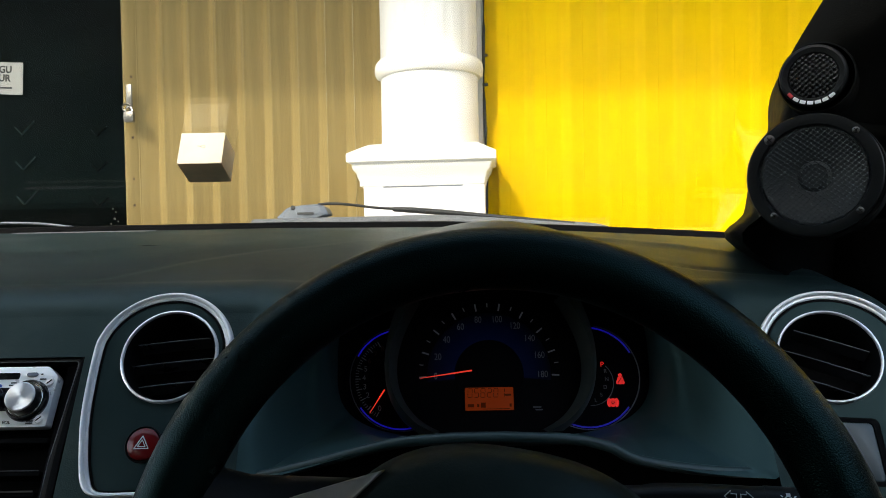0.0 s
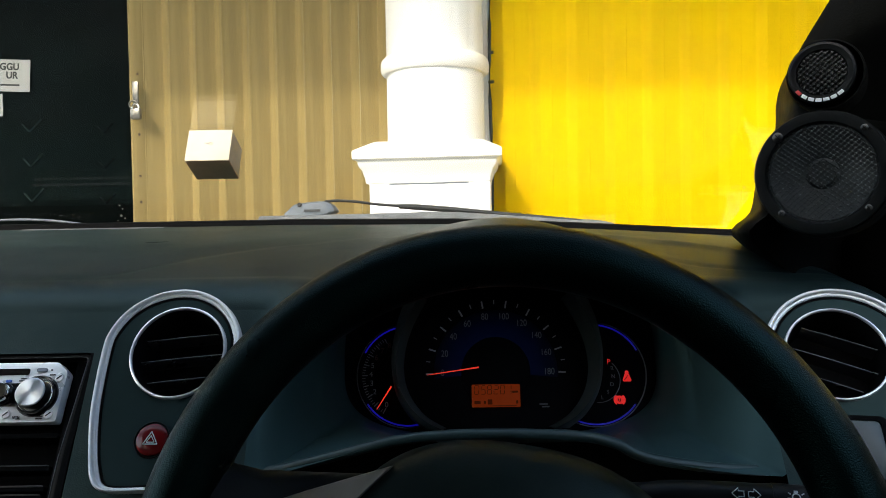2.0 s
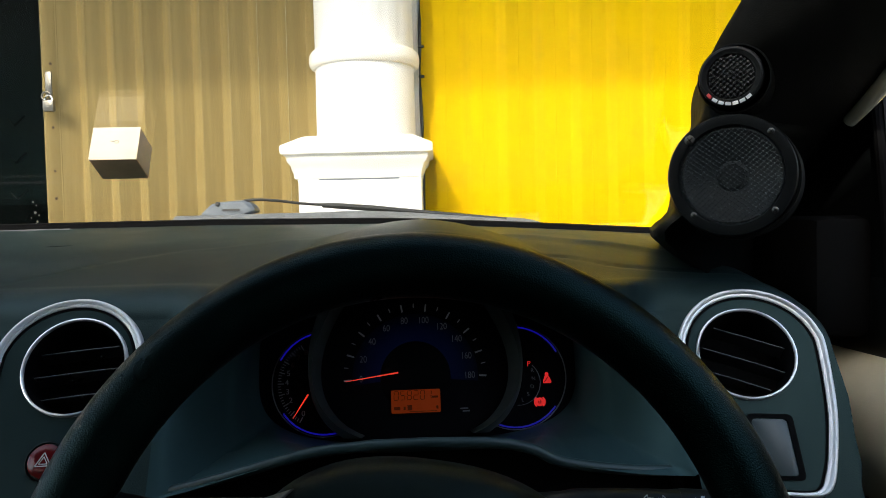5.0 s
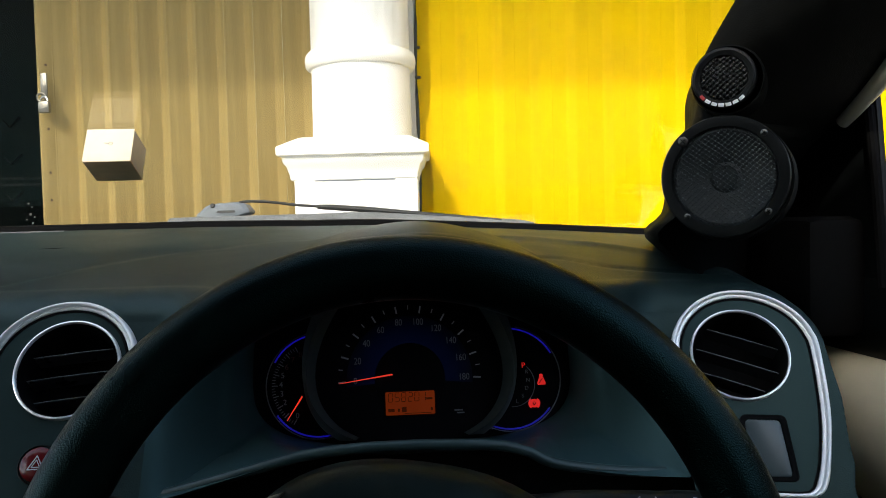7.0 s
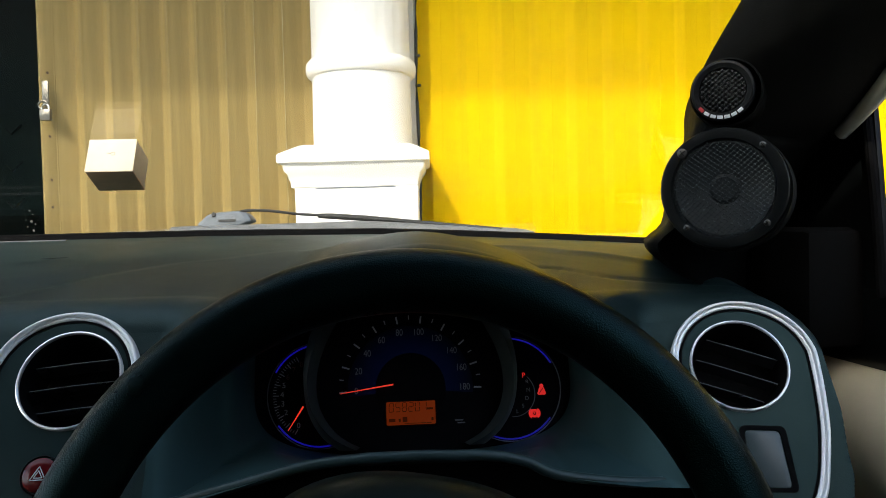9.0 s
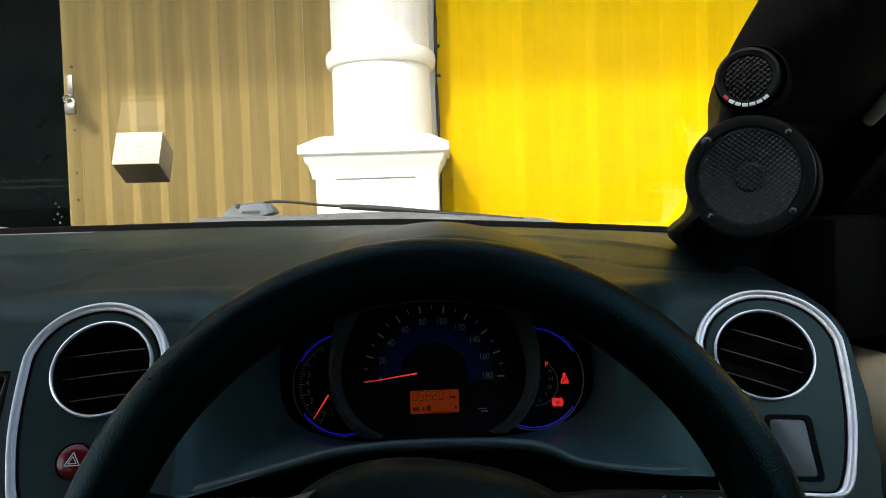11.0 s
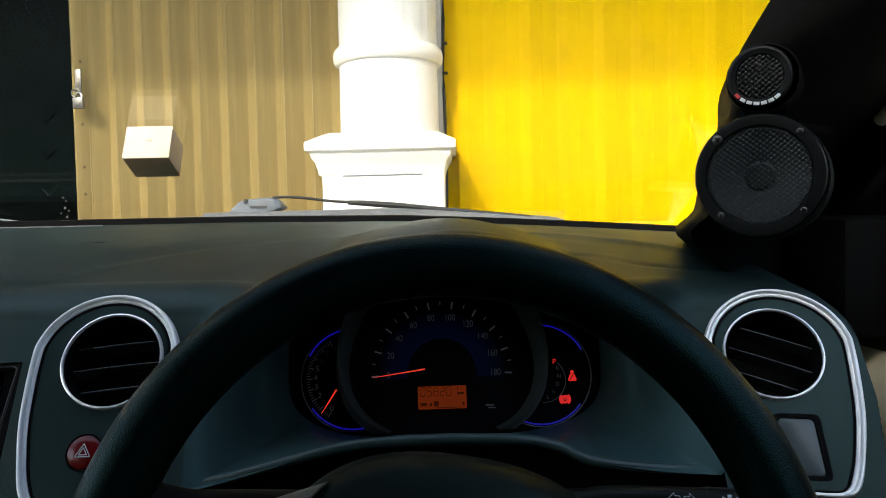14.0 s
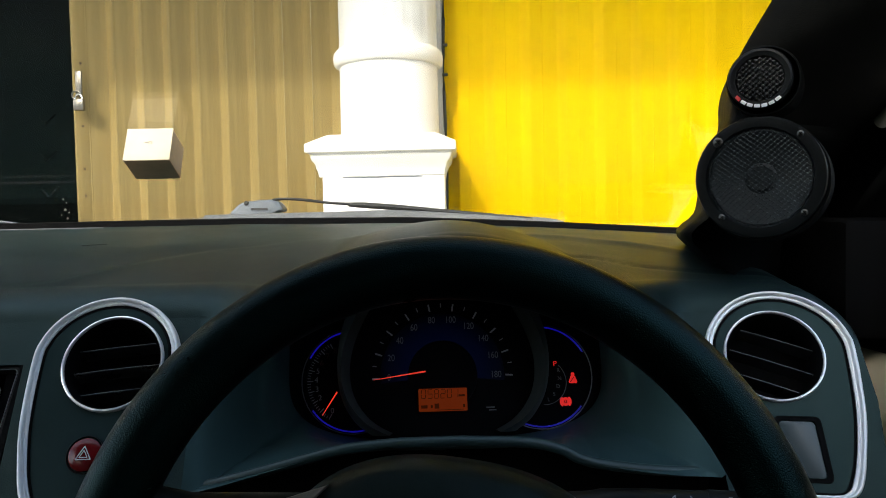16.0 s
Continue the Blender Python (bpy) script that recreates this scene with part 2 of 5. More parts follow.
def lathe(profile, m=Matrix(), n=48, bm=None, cap=False):
    """Turned body: profile rows (radius, height) about local z."""
    rows = [[m @ Vector((r * math.cos(2 * math.pi * k / n), r * math.sin(2 * math.pi * k / n), h)) for k in range(n)] for r, h in profile]
    return grid(rows, bm, wrap_v=True, cap=cap)


def tube(path, radius, n=10, closed=False, bm=None, flat=1.0, up=Vector((0, 0, 1))):
    """Round bar along a path; radius may be a list."""
    path = [Vector(p) for p in path]
    k = len(path)
    rows = []
    for i, p in enumerate(path):
        a = path[(i - 1) % k] if closed or i > 0 else p
        b = path[(i + 1) % k] if closed or i < k - 1 else p
        d = (b - a).normalized()
        s = d.cross(up)
        s = s.normalized() if s.length > 1e-5 else Vector((1, 0, 0))
        w = s.cross(d).normalized()
        r = radius[i] if isinstance(radius, (list, tuple)) else radius
        rows.append([p + r * (math.cos(2 * math.pi * q / n) * s + flat * math.sin(2 * math.pi * q / n) * w) for q in range(n)])
    return grid(rows, bm, wrap_u=closed, wrap_v=True, cap=not closed)


def spline(pts, n=8, closed=False):
    """Points on a smooth curve through pts."""
    pts = [Vector(p) for p in pts]
    k = len(pts)
    out = []
    for i in range(k if closed else k - 1):
        p0 = pts[(i - 1) % k] if closed or i > 0 else pts[0]
        p1, p2 = pts[i], pts[(i + 1) % k]
        p3 = pts[(i + 2) % k] if closed or i + 2 < k else pts[-1]
        for j in range(n):
            t = j / n
            out.append(0.5 * (2 * p1 + (p2 - p0) * t + (2 * p0 - 5 * p1 + 4 * p2 - p3) * t * t + (3 * p1 - p0 - 3 * p2 + p3) * t ** 3))
    if not closed:
        out.append(pts[-1])
    return out


def slab(outline, depth, m=Matrix(), bevel=0.0, bm=None, segments=2):
    """A flat plate: outline in local x, y; its face at local z = 0 and its back at -depth."""
    bm2 = bmesh.new()
    f = bm2.faces.new([bm2.verts.new((p[0], p[1], 0)) for p in outline])
    back = bmesh.ops.extrude_face_region(bm2, geom=[f])
    bmesh.ops.translate(bm2, vec=(0, 0, -depth), verts=[v for v in back["geom"] if isinstance(v, bmesh.types.BMVert)])
    bmesh.ops.recalc_face_normals(bm2, faces=bm2.faces)
    if bevel:
        top = [e for e in bm2.edges if all(abs(v.co.z) < 1e-7 for v in e.verts)]
        bmesh.ops.bevel(bm2, geom=top, offset=bevel, segments=segments, affect="EDGES", profile=0.5)
    bmesh.ops.transform(bm2, matrix=m, verts=bm2.verts)
    return merge(bm, bm2)


def ring_plate(outer, inner, depth, m=Matrix(), bm=None, crown=0.0):
    """A flat ring between two outlines of equal length; crown lifts its middle."""
    n = len(outer)
    mid = [((a[0] + b[0]) / 2, (a[1] + b[1]) / 2) for a, b in zip(outer, inner)]
    rows = [[m @ Vector((p[0], p[1], -depth)) for p in outer], [m @ Vector((p[0], p[1], 0)) for p in outer],
            [m @ Vector((p[0], p[1], crown)) for p in mid],
            [m @ Vector((p[0], p[1], 0)) for p in inner], [m @ Vector((p[0], p[1], -depth)) for p in inner]]
    return grid(rows, bm, wrap_u=True, wrap_v=True)


def bead(outer, inner, base, height, m=Matrix()):
    """A two-stepped strip between two outlines, standing on local z = base: a rounded outer band and a lower inner one."""
    rows = []
    for f, h in ((0.0, 0.0), (0.03, 0.55), (0.09, 0.82), (0.20, 0.97), (0.32, 1.0), (0.43, 0.96), (0.52, 0.84), (0.56, 0.66), (0.60, 0.60), (0.78, 0.60), (0.90, 0.54), (0.97, 0.40), (1.0, 0.0)):
        rows.append([m @ Vector((p[0] + (q[0] - p[0]) * f, p[1] + (q[1] - p[1]) * f, base + height * h)) for p, q in zip(outer, inner)])
    return grid(rows, wrap_v=True)


def disc_outline(r, n=40, cx=0.0, cy=0.0, ry=None):
    return [(cx + r * math.cos(2 * math.pi * k / n), cy + (ry or r) * math.sin(2 * math.pi * k / n)) for k in range(n)]


def round_rect(w, h, r, n=6, cx=0.0, cy=0.0):
    out = []
    for sx, sy, a0 in ((1, 1, 0), (-1, 1, 90), (-1, -1, 180), (1, -1, 270)):
        for k in range(n + 1):
            a = radians(a0 + 90 * k / n)
            out.append((cx + sx * (w / 2 - r) + r * math.cos(a), cy + sy * (h / 2 - r) + r * math.sin(a)))
    return out


def frame_of(origin, ex, ey):
    """A pose with the given origin and x, y directions."""
    ex = Vector(ex).normalized()
    ey = Vector(ey)
    ey = (ey - ex * ey.dot(ex)).normalized()
    ez = ex.cross(ey)
    m = Matrix((ex, ey, ez)).transposed().to_4x4()
    m.translation = origin
    return m


def lettering(text, size, m, depth=0.0002, align="CENTER", bold=0.0):
    cu = bpy.data.curves.new("text", "FONT")
    cu.body, cu.size, cu.align_x, cu.align_y, cu.extrude, cu.offset = text, size, align, "CENTER", depth, bold
    ob = bpy.data.objects.new("text", cu)
    me = bpy.data.meshes.new_from_object(ob)
    bm = bmesh.new()
    bm.from_mesh(me)
    bpy.data.objects.remove(ob)
    bpy.data.curves.remove(cu)
    bpy.data.meshes.remove(me)
    bmesh.ops.transform(bm, matrix=m, verts=bm.verts)
    return bm


def bars(rows, m, depth=0.0002):
    """Plain bars (x, y, width, height) for writing that cannot be read."""
    bm = None
    for x, y, w, h in rows:
        bm = box((w, h, depth * 2), m @ Matrix.Translation((x, y, 0)), bm=bm)
    return bm


def smooth_step(a, b, x):
    t = min(1.0, max(0.0, (x - a) / (b - a)))
    return t * t * (3 - 2 * t)

# ---- the street front ----
F = pose(-0.07, 3.0, 0, 0, 0, -4.0)     # local x along the front, y into the building


def fbox(cx, cy, cz, sx, sy, sz, bevel=0.0, bm=None):
    return box((sx, sy, sz), F @ Matrix.Translation((cx, cy, cz)), bevel, bm=bm)


g = grid([[(x, y, 0.0) for x in (-900, -12, 12, 900)] for y in (-900, -12, 12, 900)])
single("ground", g, M_ASPHALT, "grey worn concrete forecourt and street", "ground", kind="structure")
single("wall_front", fbox(0, 0.32, 4.9, 16, 0.3, 4.7), M_WALL, "pale rendered wall above the shutters", "wall", kind="structure")
# Unseen canopy, added so its edge casts the shade line across the shutters.
single("canopy", fbox(0.0, -0.80, 3.095, 15, 1.94, 0.12, 0.01), M_WALL, "unseen pale concrete canopy, added to shade the upper shutters", "canopy", kind="structure")
single("wall_inner", fbox(0, 1.6, 1.6, 16, 0.12, 3.4), M_WALL, "plain rear wall of the shop interior", "wall", kind="structure")
# Unseen wall, added to block low light into the driver's window.
single("light_block_wall_right", box((0.2, 8.0, 2.3), Matrix.Translation((2.75, -3.2, 1.15))), M_DARKWALL, "unseen dark wall, added to cut light from the right", "wall", kind="structure")
single("wall_far", box((60, 0.4, 7.0), Matrix.Translation((0, -16, 3.5))), M_WALL, "plain pale wall across the street", "wall", kind="structure")


def slat_mesh(name, pitch, depth, height, mat, ribs=None):
    """One folding leaf: a shallow folded steel strip with a rolled joint."""
    prof = [(a * pitch, b * depth) for a, b in ((0.0, -1.0), (0.022, -1.03), (0.05, -1.0), (0.07, -0.93), (0.20, -0.71), (0.42, -0.30), (0.56, -0.05), (0.60, 0.0), (0.645, -0.05), (0.955, -0.86), (0.985, -0.96))]
    prof = [(a * pitch, b * depth) for a, b in ribs] if ribs else prof
    bm = bmesh.new()
    lo = [[bm.verts.new((x, y + e, z)) for x, y in prof] for e, z in ((0, 0.03), (0, height), (0.004, height), (0.004, 0.03))]
    for a, b in ((0, 1), (1, 2), (2, 3), (3, 0)):
        for j in range(len(prof) - 1):
            bm.faces.new((lo[a][j], lo[a][j + 1], lo[b][j + 1], lo[b][j]))
    for j in (0, len(prof) - 1):
        bm.faces.new([lo[k][j] for k in range(4)])
    bmesh.ops.recalc_face_normals(bm, faces=bm.faces)
    me = bpy.data.meshes.new(name)
    bm.to_mesh(me)
    bm.free()
    me.materials.append(mat)
    return me


M_RUST = material("rusty bolt hole", (0.055, 0.030, 0.014), 0.8, vary=0.5, scale=200)
FOLD = 0.1150
tan_shutter = thing("folding_shutter", "tan enamelled steel folding shutter, closed", "shutter", F @ Vector((-0.7, 0, 0)), "folding shutters")
part("top_track", fbox(-0.5, 0.03, 2.62, 1.75, 0.09, 0.10), M_STEEL, tan_shutter)
part("edge_post", box((0.056, 0.03, 2.58), F @ pose(-1.2385, -0.060, 1.3, 0, 0, 38), 0.004), M_TAN, tan_shutter, "tan steel edge post with bolt holes")
for z in (1.734, 1.482, 1.309, 1.20):
    part("bolt", lathe([(0.0, 0.0015), (0.0036, 0.0018), (0.0048, 0.0011), (0.0055, -0.001)], F @ pose(-1.2290, -0.0722, z, 90, 0, 38), 14), M_RUST, tan_shutter)
tan_mesh = slat_mesh("tan_leaf", FOLD, 0.042, 2.57, M_TAN)
for k in range(10):
    piece("leaf", tan_mesh, tan_shutter, F @ Matrix.Translation((-1.2142 + k * FOLD, -0.015, 0)))

yellow_shutter = thing("folding_shutter", "bright yellow enamelled steel folding shutter, closed", "shutter", F @ Vector((1.5, 0, 0)), "folding shutters")
part("top_track", fbox(2.6, 0.03, 2.62, 4.8, 0.09, 0.10), M_STEEL, yellow_shutter)
part("edge_post", fbox(0.285, 0.075, 1.3, 0.10, 0.045, 2.58, 0.004), M_YELLOW, yellow_shutter)
yellow_mesh = slat_mesh("yellow_leaf", 0.150, 0.011, 2.57, M_YELLOW, [(0.0, -1.0), (0.05, -0.98), (0.29, -0.62), (0.31, -0.68), (0.33, -0.58), (0.48, -0.34), (0.66, -0.04), (0.70, 0.0), (0.74, -0.05), (0.965, -0.95), (1.0, -1.0)])
for k in range(30):
    piece("leaf", yellow_mesh, yellow_shutter, F @ Matrix.Translation((0.289 + k * 0.150, 0.01, 0)))

# hasp and padlock on the tan shutter's edge
lock = thing("padlock", "small steel padlock hanging on a worn hasp", "padlock", F @ Vector((-1.28, -0.03, 1.55)))
part("hasp", fbox(-1.222, -0.105, 1.646, 0.026, 0.008, 0.10, 0.003), M_STEEL, lock)
part("staple", tube([F @ Vector((-1.230 + 0.018 * math.sin(a), -0.113, 1.600 - 0.016 * math.cos(a))) for a in [radians(k * 30) for k in range(13)]], 0.004, 8), M_STEEL, lock)
part("lock_body", fbox(-1.217, -0.119, 1.560, 0.044, 0.020, 0.046, 0.006), M_STEEL, lock, "scratched steel lock body")
part("shackle", tube([F @ Vector((-1.217 + 0.014 * math.cos(a), -0.119, 1.582 + 0.020 * math.sin(a))) for a in [radians(k * 18) for k in range(11)]], 0.0038, 8), M_CHROME, lock)

# dark glazed door beside the shutter
door = thing("glass_door", "dark tinted glass shop door with faint check marks", "door", F @ Vector((-2.0, 0.1, 0)))
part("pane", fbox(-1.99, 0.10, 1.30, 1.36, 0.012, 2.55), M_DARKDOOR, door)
part("stile", fbox(-1.300, 0.09, 1.30, 0.080, 0.05, 2.58, 0.003), M_MATTE, door)
M_MARK = material("faint chalk mark", (0.022, 0.034, 0.034), 0.6, vary=0.3, scale=60, spec=0.1)
for cu, col in ((-1.815, 0), (-1.47, 1)):
    for k in range(5):
        z = 1.55 - k * 0.155 - 0.02 * col
        s = 0.05 - 0.012 * col
        mk = tube([F @ Vector((cu - s * 0.8, 0.091, z + s * 0.35)), F @ Vector((cu - s * 0.15, 0.091, z - s * 0.35)), F @ Vector((cu + s, 0.091, z + s * 0.75))], 0.009, 6, flat=0.3)
        part("check_mark", mk, M_MARK if col == 0 else M_MATTE, door)
M_FLECK = material("pale dried paint", (0.08, 0.085, 0.08), 0.7, vary=0.2, scale=90)
for x, z, r in ((-1.415, 1.195, 0.0045), (-1.402, 1.180, 0.0035), (-1.408, 1.150, 0.0060), (-1.392, 1.138, 0.0040), (-1.425, 1.128, 0.0035), (-1.400, 1.112, 0.0050)):
    part("paint_fleck", lathe([(0.0, 0.0010), (r * 0.6, 0.0009), (r, 0.0)], F @ pose(x, 0.0935, z, 90, 0, 0), 10), M_FLECK, door, "pale dried fleck")
single("wall_left", fbox(-4.2, 0.1, 1.5, 3.05, 0.2, 3.0), M_WALL, "pale rendered wall beyond the glass door", "wall", kind="structure")

notice = thing("paper_notice", "white paper notice taped to the dark glass door", "notice", F @ Vector((-1.83, 0.09, 1.76)))
SHEET = F @ frame_of((-1.912, 0.085, 1.785), (1, 0, -0.06), (0, 0, 1))
part("sheet", slab(round_rect(0.21, 0.142, 0.002), 0.0008, SHEET), M_PAPER, notice, smooth=False)
part("print", lettering("GGU", 0.042, SHEET @ Matrix.Translation((0.008, 0.038, 0.0006)), bold=0.0013), M_INK, notice)
part("print", lettering("UR", 0.042, SHEET @ Matrix.Translation((0.020, 0.000, 0.0006)), bold=0.0013), M_INK, notice)
part("print", bars([(0.012, -0.042, 0.09, 0.007)], SHEET @ Matrix.Translation((0, 0, 0.0005))), M_INK, notice)
notice2 = thing("paper_notice", "small white paper slip on the dark glass door", "notice", F @ Vector((-1.86, 0.09, 1.62)))
part("sheet", slab(round_rect(0.07, 0.10, 0.002), 0.0008, F @ frame_of((-1.975, 0.085, 1.655), (1, 0, 0), (0, 0, 1))), M_PAPER, notice2, smooth=False)

# white column on a moulded plinth
column = thing("column", "white painted round column on a square moulded plinth", "column", F @ Vector((0.005, -0.05, 0)))
part("plinth", fbox(0.006, -0.05, 0.62, 0.456, 0.47, 1.24, 0.004), M_WHITE, column)


def square_moulding(rows):
    pts = []
    for half, z in rows:
        o = round_rect(2 * half, 2 * half, 0.006, 3)
        pts.append([F @ Vector((0.000 + x, -0.05 + y, z)) for x, y in o])
    return grid(pts, wrap_v=True, cap=True)


part("cap_moulding", square_moulding([(0.2285, 1.2405), (0.236, 1.2405), (0.238, 1.262), (0.243, 1.270), (0.246, 1.288), (0.258, 1.300), (0.262, 1.318), (0.258, 1.3205), (0.259, 1.3225), (0.279, 1.330), (0.2795, 1.358), (0.276, 1.362), (0.232, 1.386), (0.205, 1.400)]), M_WHITE, column, angle=50)
part("groove", fbox(0.003, -0.2845, 1.2355, 0.30, 0.004, 0.005), M_GREY, column)
n = 96
rows = []
for z, r, flute in ((1.39, 0.197, 0), (1.45, 0.197, 0), (1.668, 0.1955, 0), (1.690, 0.1955, 0)):
    rows.append([F @ Vector((0.014 + r * math.cos(2 * math.pi * k / n), -0.05 + r * math.sin(2 * math.pi * k / n), z)) for k in range(n)])
part("shaft", grid(rows, wrap_v=True), M_WHITE, column)
part("ring", lathe([(0.190, 1.680), (0.208, 1.684), (0.2165, 1.694), (0.2195, 1.708), (0.2195, 1.722), (0.2165, 1.736), (0.208, 1.746), (0.190, 1.750)], F @ Matrix.Translation((0.014, -0.05, 0)), 64), M_WHITE, column)
rows = []
n = 320
for z in (1.745, 3.0):
    rows.append([])
    for k in range(n):
        a = 2 * math.pi * k / n
        r = 0.1955 - 0.0022 * max(0.0, math.sin(16 * a)) ** 0.7
        rows[-1].append(F @ Vector((0.014 + r * math.cos(a), -0.05 + r * math.sin(a), z)))
part("fluted_shaft", grid(rows, wrap_v=True), M_WHITE, column, angle=60)

pil = thing("pilaster", "narrow white wall strip behind the column", "wall", F @ Vector((0.15, 0.08, 0)))
part("strip", fbox(0.085, 0.09, 1.5, 0.285, 0.14, 3.0, 0.004), M_WALL, pil)
pipe = thing("cable", "dark cable run clipped down the wall edge", "cable", F @ Vector((0.235, 0.0, 0)))
part("sheath", tube([F @ Vector((0.236 + 0.003 * math.sin(k * 1.3), -0.012, 2.9 - 0.145 * k)) for k in range(20)], 0.0065, 8), M_RUBBER, pipe)
for z in (2.02, 1.78, 1.66, 1.30):
    part("clip", fbox(0.240, -0.014, z, 0.024, 0.018, 0.010, 0.002), M_RUBBER, pipe)

# ---- the car's shell ----
XL, XR = -1.13, 0.475
car = thing("car", "small right-hand-drive car parked facing the shutters, grey bonnet", "car", (-0.33, 0.5, 0))
bonnet = []
for i in range(19):
    v = i / 18
    row = []
    for j in range(31):
        u = j / 30 * 2 - 1
        y = 1.20 + 0.86 * v - 0.12 * u * u - 0.05 * v * u * u
        z = 1.030 + 0.088 * math.sin(min(1, v * 1.25) * math.pi * 0.5) - 0.16 * v ** 3.5 - 0.045 * u * u
        row.append((-0.33 + 0.80 * u, y, z))
    bonnet.append(row)
part("bonnet", grid(bonnet), M_CARPAINT, car, "grey painted bonnet")
part("nose", grid([[(p[0], p[1] + dy, p[2] * f) for p in bonnet[-1]] for dy, f in ((0, 1), (0.04, 0.93), (0.06, 0.6), (0.02, 0.28))]), M_CARPAINT, car)
for sx in (-1, 1):
    side = [[(-0.33 + sx * (0.80 + 0.03 * (w > 0)), 1.08 + 0.05 * k, 1.0 * (1 - w) + 0.25 * w - 0.06 * w) for k in range(18)] for w in (0, 0.2, 0.6, 1)]
    part("wing", grid(side), M_CARPAINT, car)
part("cowl", box((1.5, 0.18, 0.02), pose(-0.33, 1.17, 1.035, 6), 0.005), M_MATTE, car)
# Front edge, out of view, is drawn forward to shade the wheel from above.
part("roof", grid([[(-0.33 + 0.62 * u, y, z - 0.05 * abs(u) ** 3) for u in [k / 8 - 1 for k in range(17)]] for y, z in ((0.38, 1.425), (0.27, 1.478), (0.1, 1.52), (-0.4, 1.55), (-1.2, 1.53), (-1.9, 1.46))] + [[(-0.33 + 0.62 * u, y, z - 0.05 * abs(u) ** 3) for u in [k / 8 - 1 for k in range(17)]] for y, z in ((-1.9, 1.43), (-1.2, 1.50), (-0.4, 1.52), (0.1, 1.49), (0.27, 1.455), (0.38, 1.405))], wrap_u=True), M_LINING, car, "pale cloth roof lining")
for sx, s in ((XL - 0.035, -1), (XR + 0.075, 1)):
    part("outer_panel", box((0.02, 3.05, 0.72), Matrix.Translation((sx, -0.5, 0.62)), 0.008), M_CARPAINT, car, "grey painted outer door panel")
part("floor_pan", box((1.55, 3.2, 0.03), Matrix.Translation((-0.33, -0.5, 0.25))), M_MATTE, car)
part("bulkhead", box((1.55, 0.03, 0.85), Matrix.Translation((-0.33, 1.04, 0.62))), M_MATTE, car)
part("tailgate", box((1.55, 0.05, 0.78), Matrix.Translation((-0.33, -2.05, 0.64))), M_BEIGE, car)
part("rear_header", box((1.3, 0.05, 0.12), Matrix.Translation((-0.33, -1.95, 1.40))), M_LINING, car)
part("side_panel", box((0.05, 3.0, 0.74), Matrix.Translation((XL, -0.5, 0.62)), 0.01), M_BEIGE, car)
# Unseen pillars; the first pair stands forward to cut light from behind.
for y in (-0.17, -1.2):
    part("pillar", box((0.05, 0.10, 0.52), pose(XL + 0.09, y, 1.22, 0, 14, 0), 0.01), M_BEIGE, car)
    part("pillar", box((0.05, 0.10, 0.52), pose(XR - 0.05, y, 1.22, 0, -14, 0), 0.01), M_BEIGE, car)
part("pillar", tube([(-1.06, 1.05, 1.03), (-1.03, 0.75, 1.19), (-0.97, 0.27, 1.45)], 0.04, 12), M_MATTE, car)
# Tints of these unseen panes are invented to set the cabin's side light.
for sx, y0, y1, gm in ((XL + 0.02, -2.0, -0.17, M_TINT), (XL + 0.02, -0.17, 0.75, M_FRONTFILM), (XR - 0.02, -2.0, -0.17, M_TINT)):
    inn = 0.17 if sx < 0 else -0.17
    part("side_glass", grid([[(sx + inn * v, y0 + (y1 - (0.45 if y1 > 0 else 0) * v - y0) * u, 0.98 + 0.46 * v) for u in (0, 0.5, 1)] for v in (0, 0.5, 1)]), gm, car, "unseen side glass, tint added to hold back light")
# Invented dark tint holds back light from the rear.
part("rear_glass", grid([[(-0.33 + 0.70 * u, -2.05 + 0.10 * v, 1.02 + 0.42 * v) for u in (-1, 0, 1)] for v in (0, 0.5, 1)]), M_TINT, car, "unseen rear glass, dark tint added to cut light")
for wx in (-1.07, 0.41):
    for wy in (1.45, -1.15):
        tyre = part("wheel", lathe([(0.10, -0.085), (0.27, -0.085), (0.285, -0.06), (0.288, 0.06), (0.27, 0.085), (0.10, 0.085)], pose(wx, wy, 0.288, 0, 90, 0), 40), M_RUBBER, car)
        part("rim", lathe([(0.0, -0.05), (0.05, -0.06), (0.16, -0.045), (0.185, -0.08), (0.19, 0.08), (0.0, 0.06)], pose(wx, wy, 0.288, 0, 90, 0), 32), M_SILVER, tyre)
# windscreen: a slightly curved sheet from the cowl up to the roof
AL = radians(26.3)


def screen_point(x, s, off=0.0):
    """On the inner face of the windscreen: x across, s metres up from its foot; off towards the cabin."""
    bow = 0.030 * ((x + 0.33) / 0.7) ** 2
    return Vector((x, 1.10 - math.cos(AL) * s - bow - off * math.sin(AL), 1.08 + math.sin(AL) * s - off * math.cos(AL)))


wind = [[screen_point(-1.0 + 1.42 * j / 24, -0.055 + 0.995 * i / 16, 0.0) for j in range(25)] for i in range(17)]
wind += [[screen_point(-1.0 + 1.42 * j / 24, 0.94 - 0.995 * i / 16, -0.005) for j in range(25)] for i in range(17)]
ws = part("windscreen", grid(wind, wrap_u=True), M_GLASS, car, "clear laminated windscreen")
ws.visible_shadow = False

# ---- dashboard ----
EXR = Vector((0.97, -0.243, 0)).normalized()
EZR = Vector((0.1201, 0.4795, 0.8693)).normalized()
NR = EXR.cross(EZR)
OR = Vector((0.29, 0.606, 0.983))
XA, XB = -0.168, 0.251                       # the instrument hood's sides


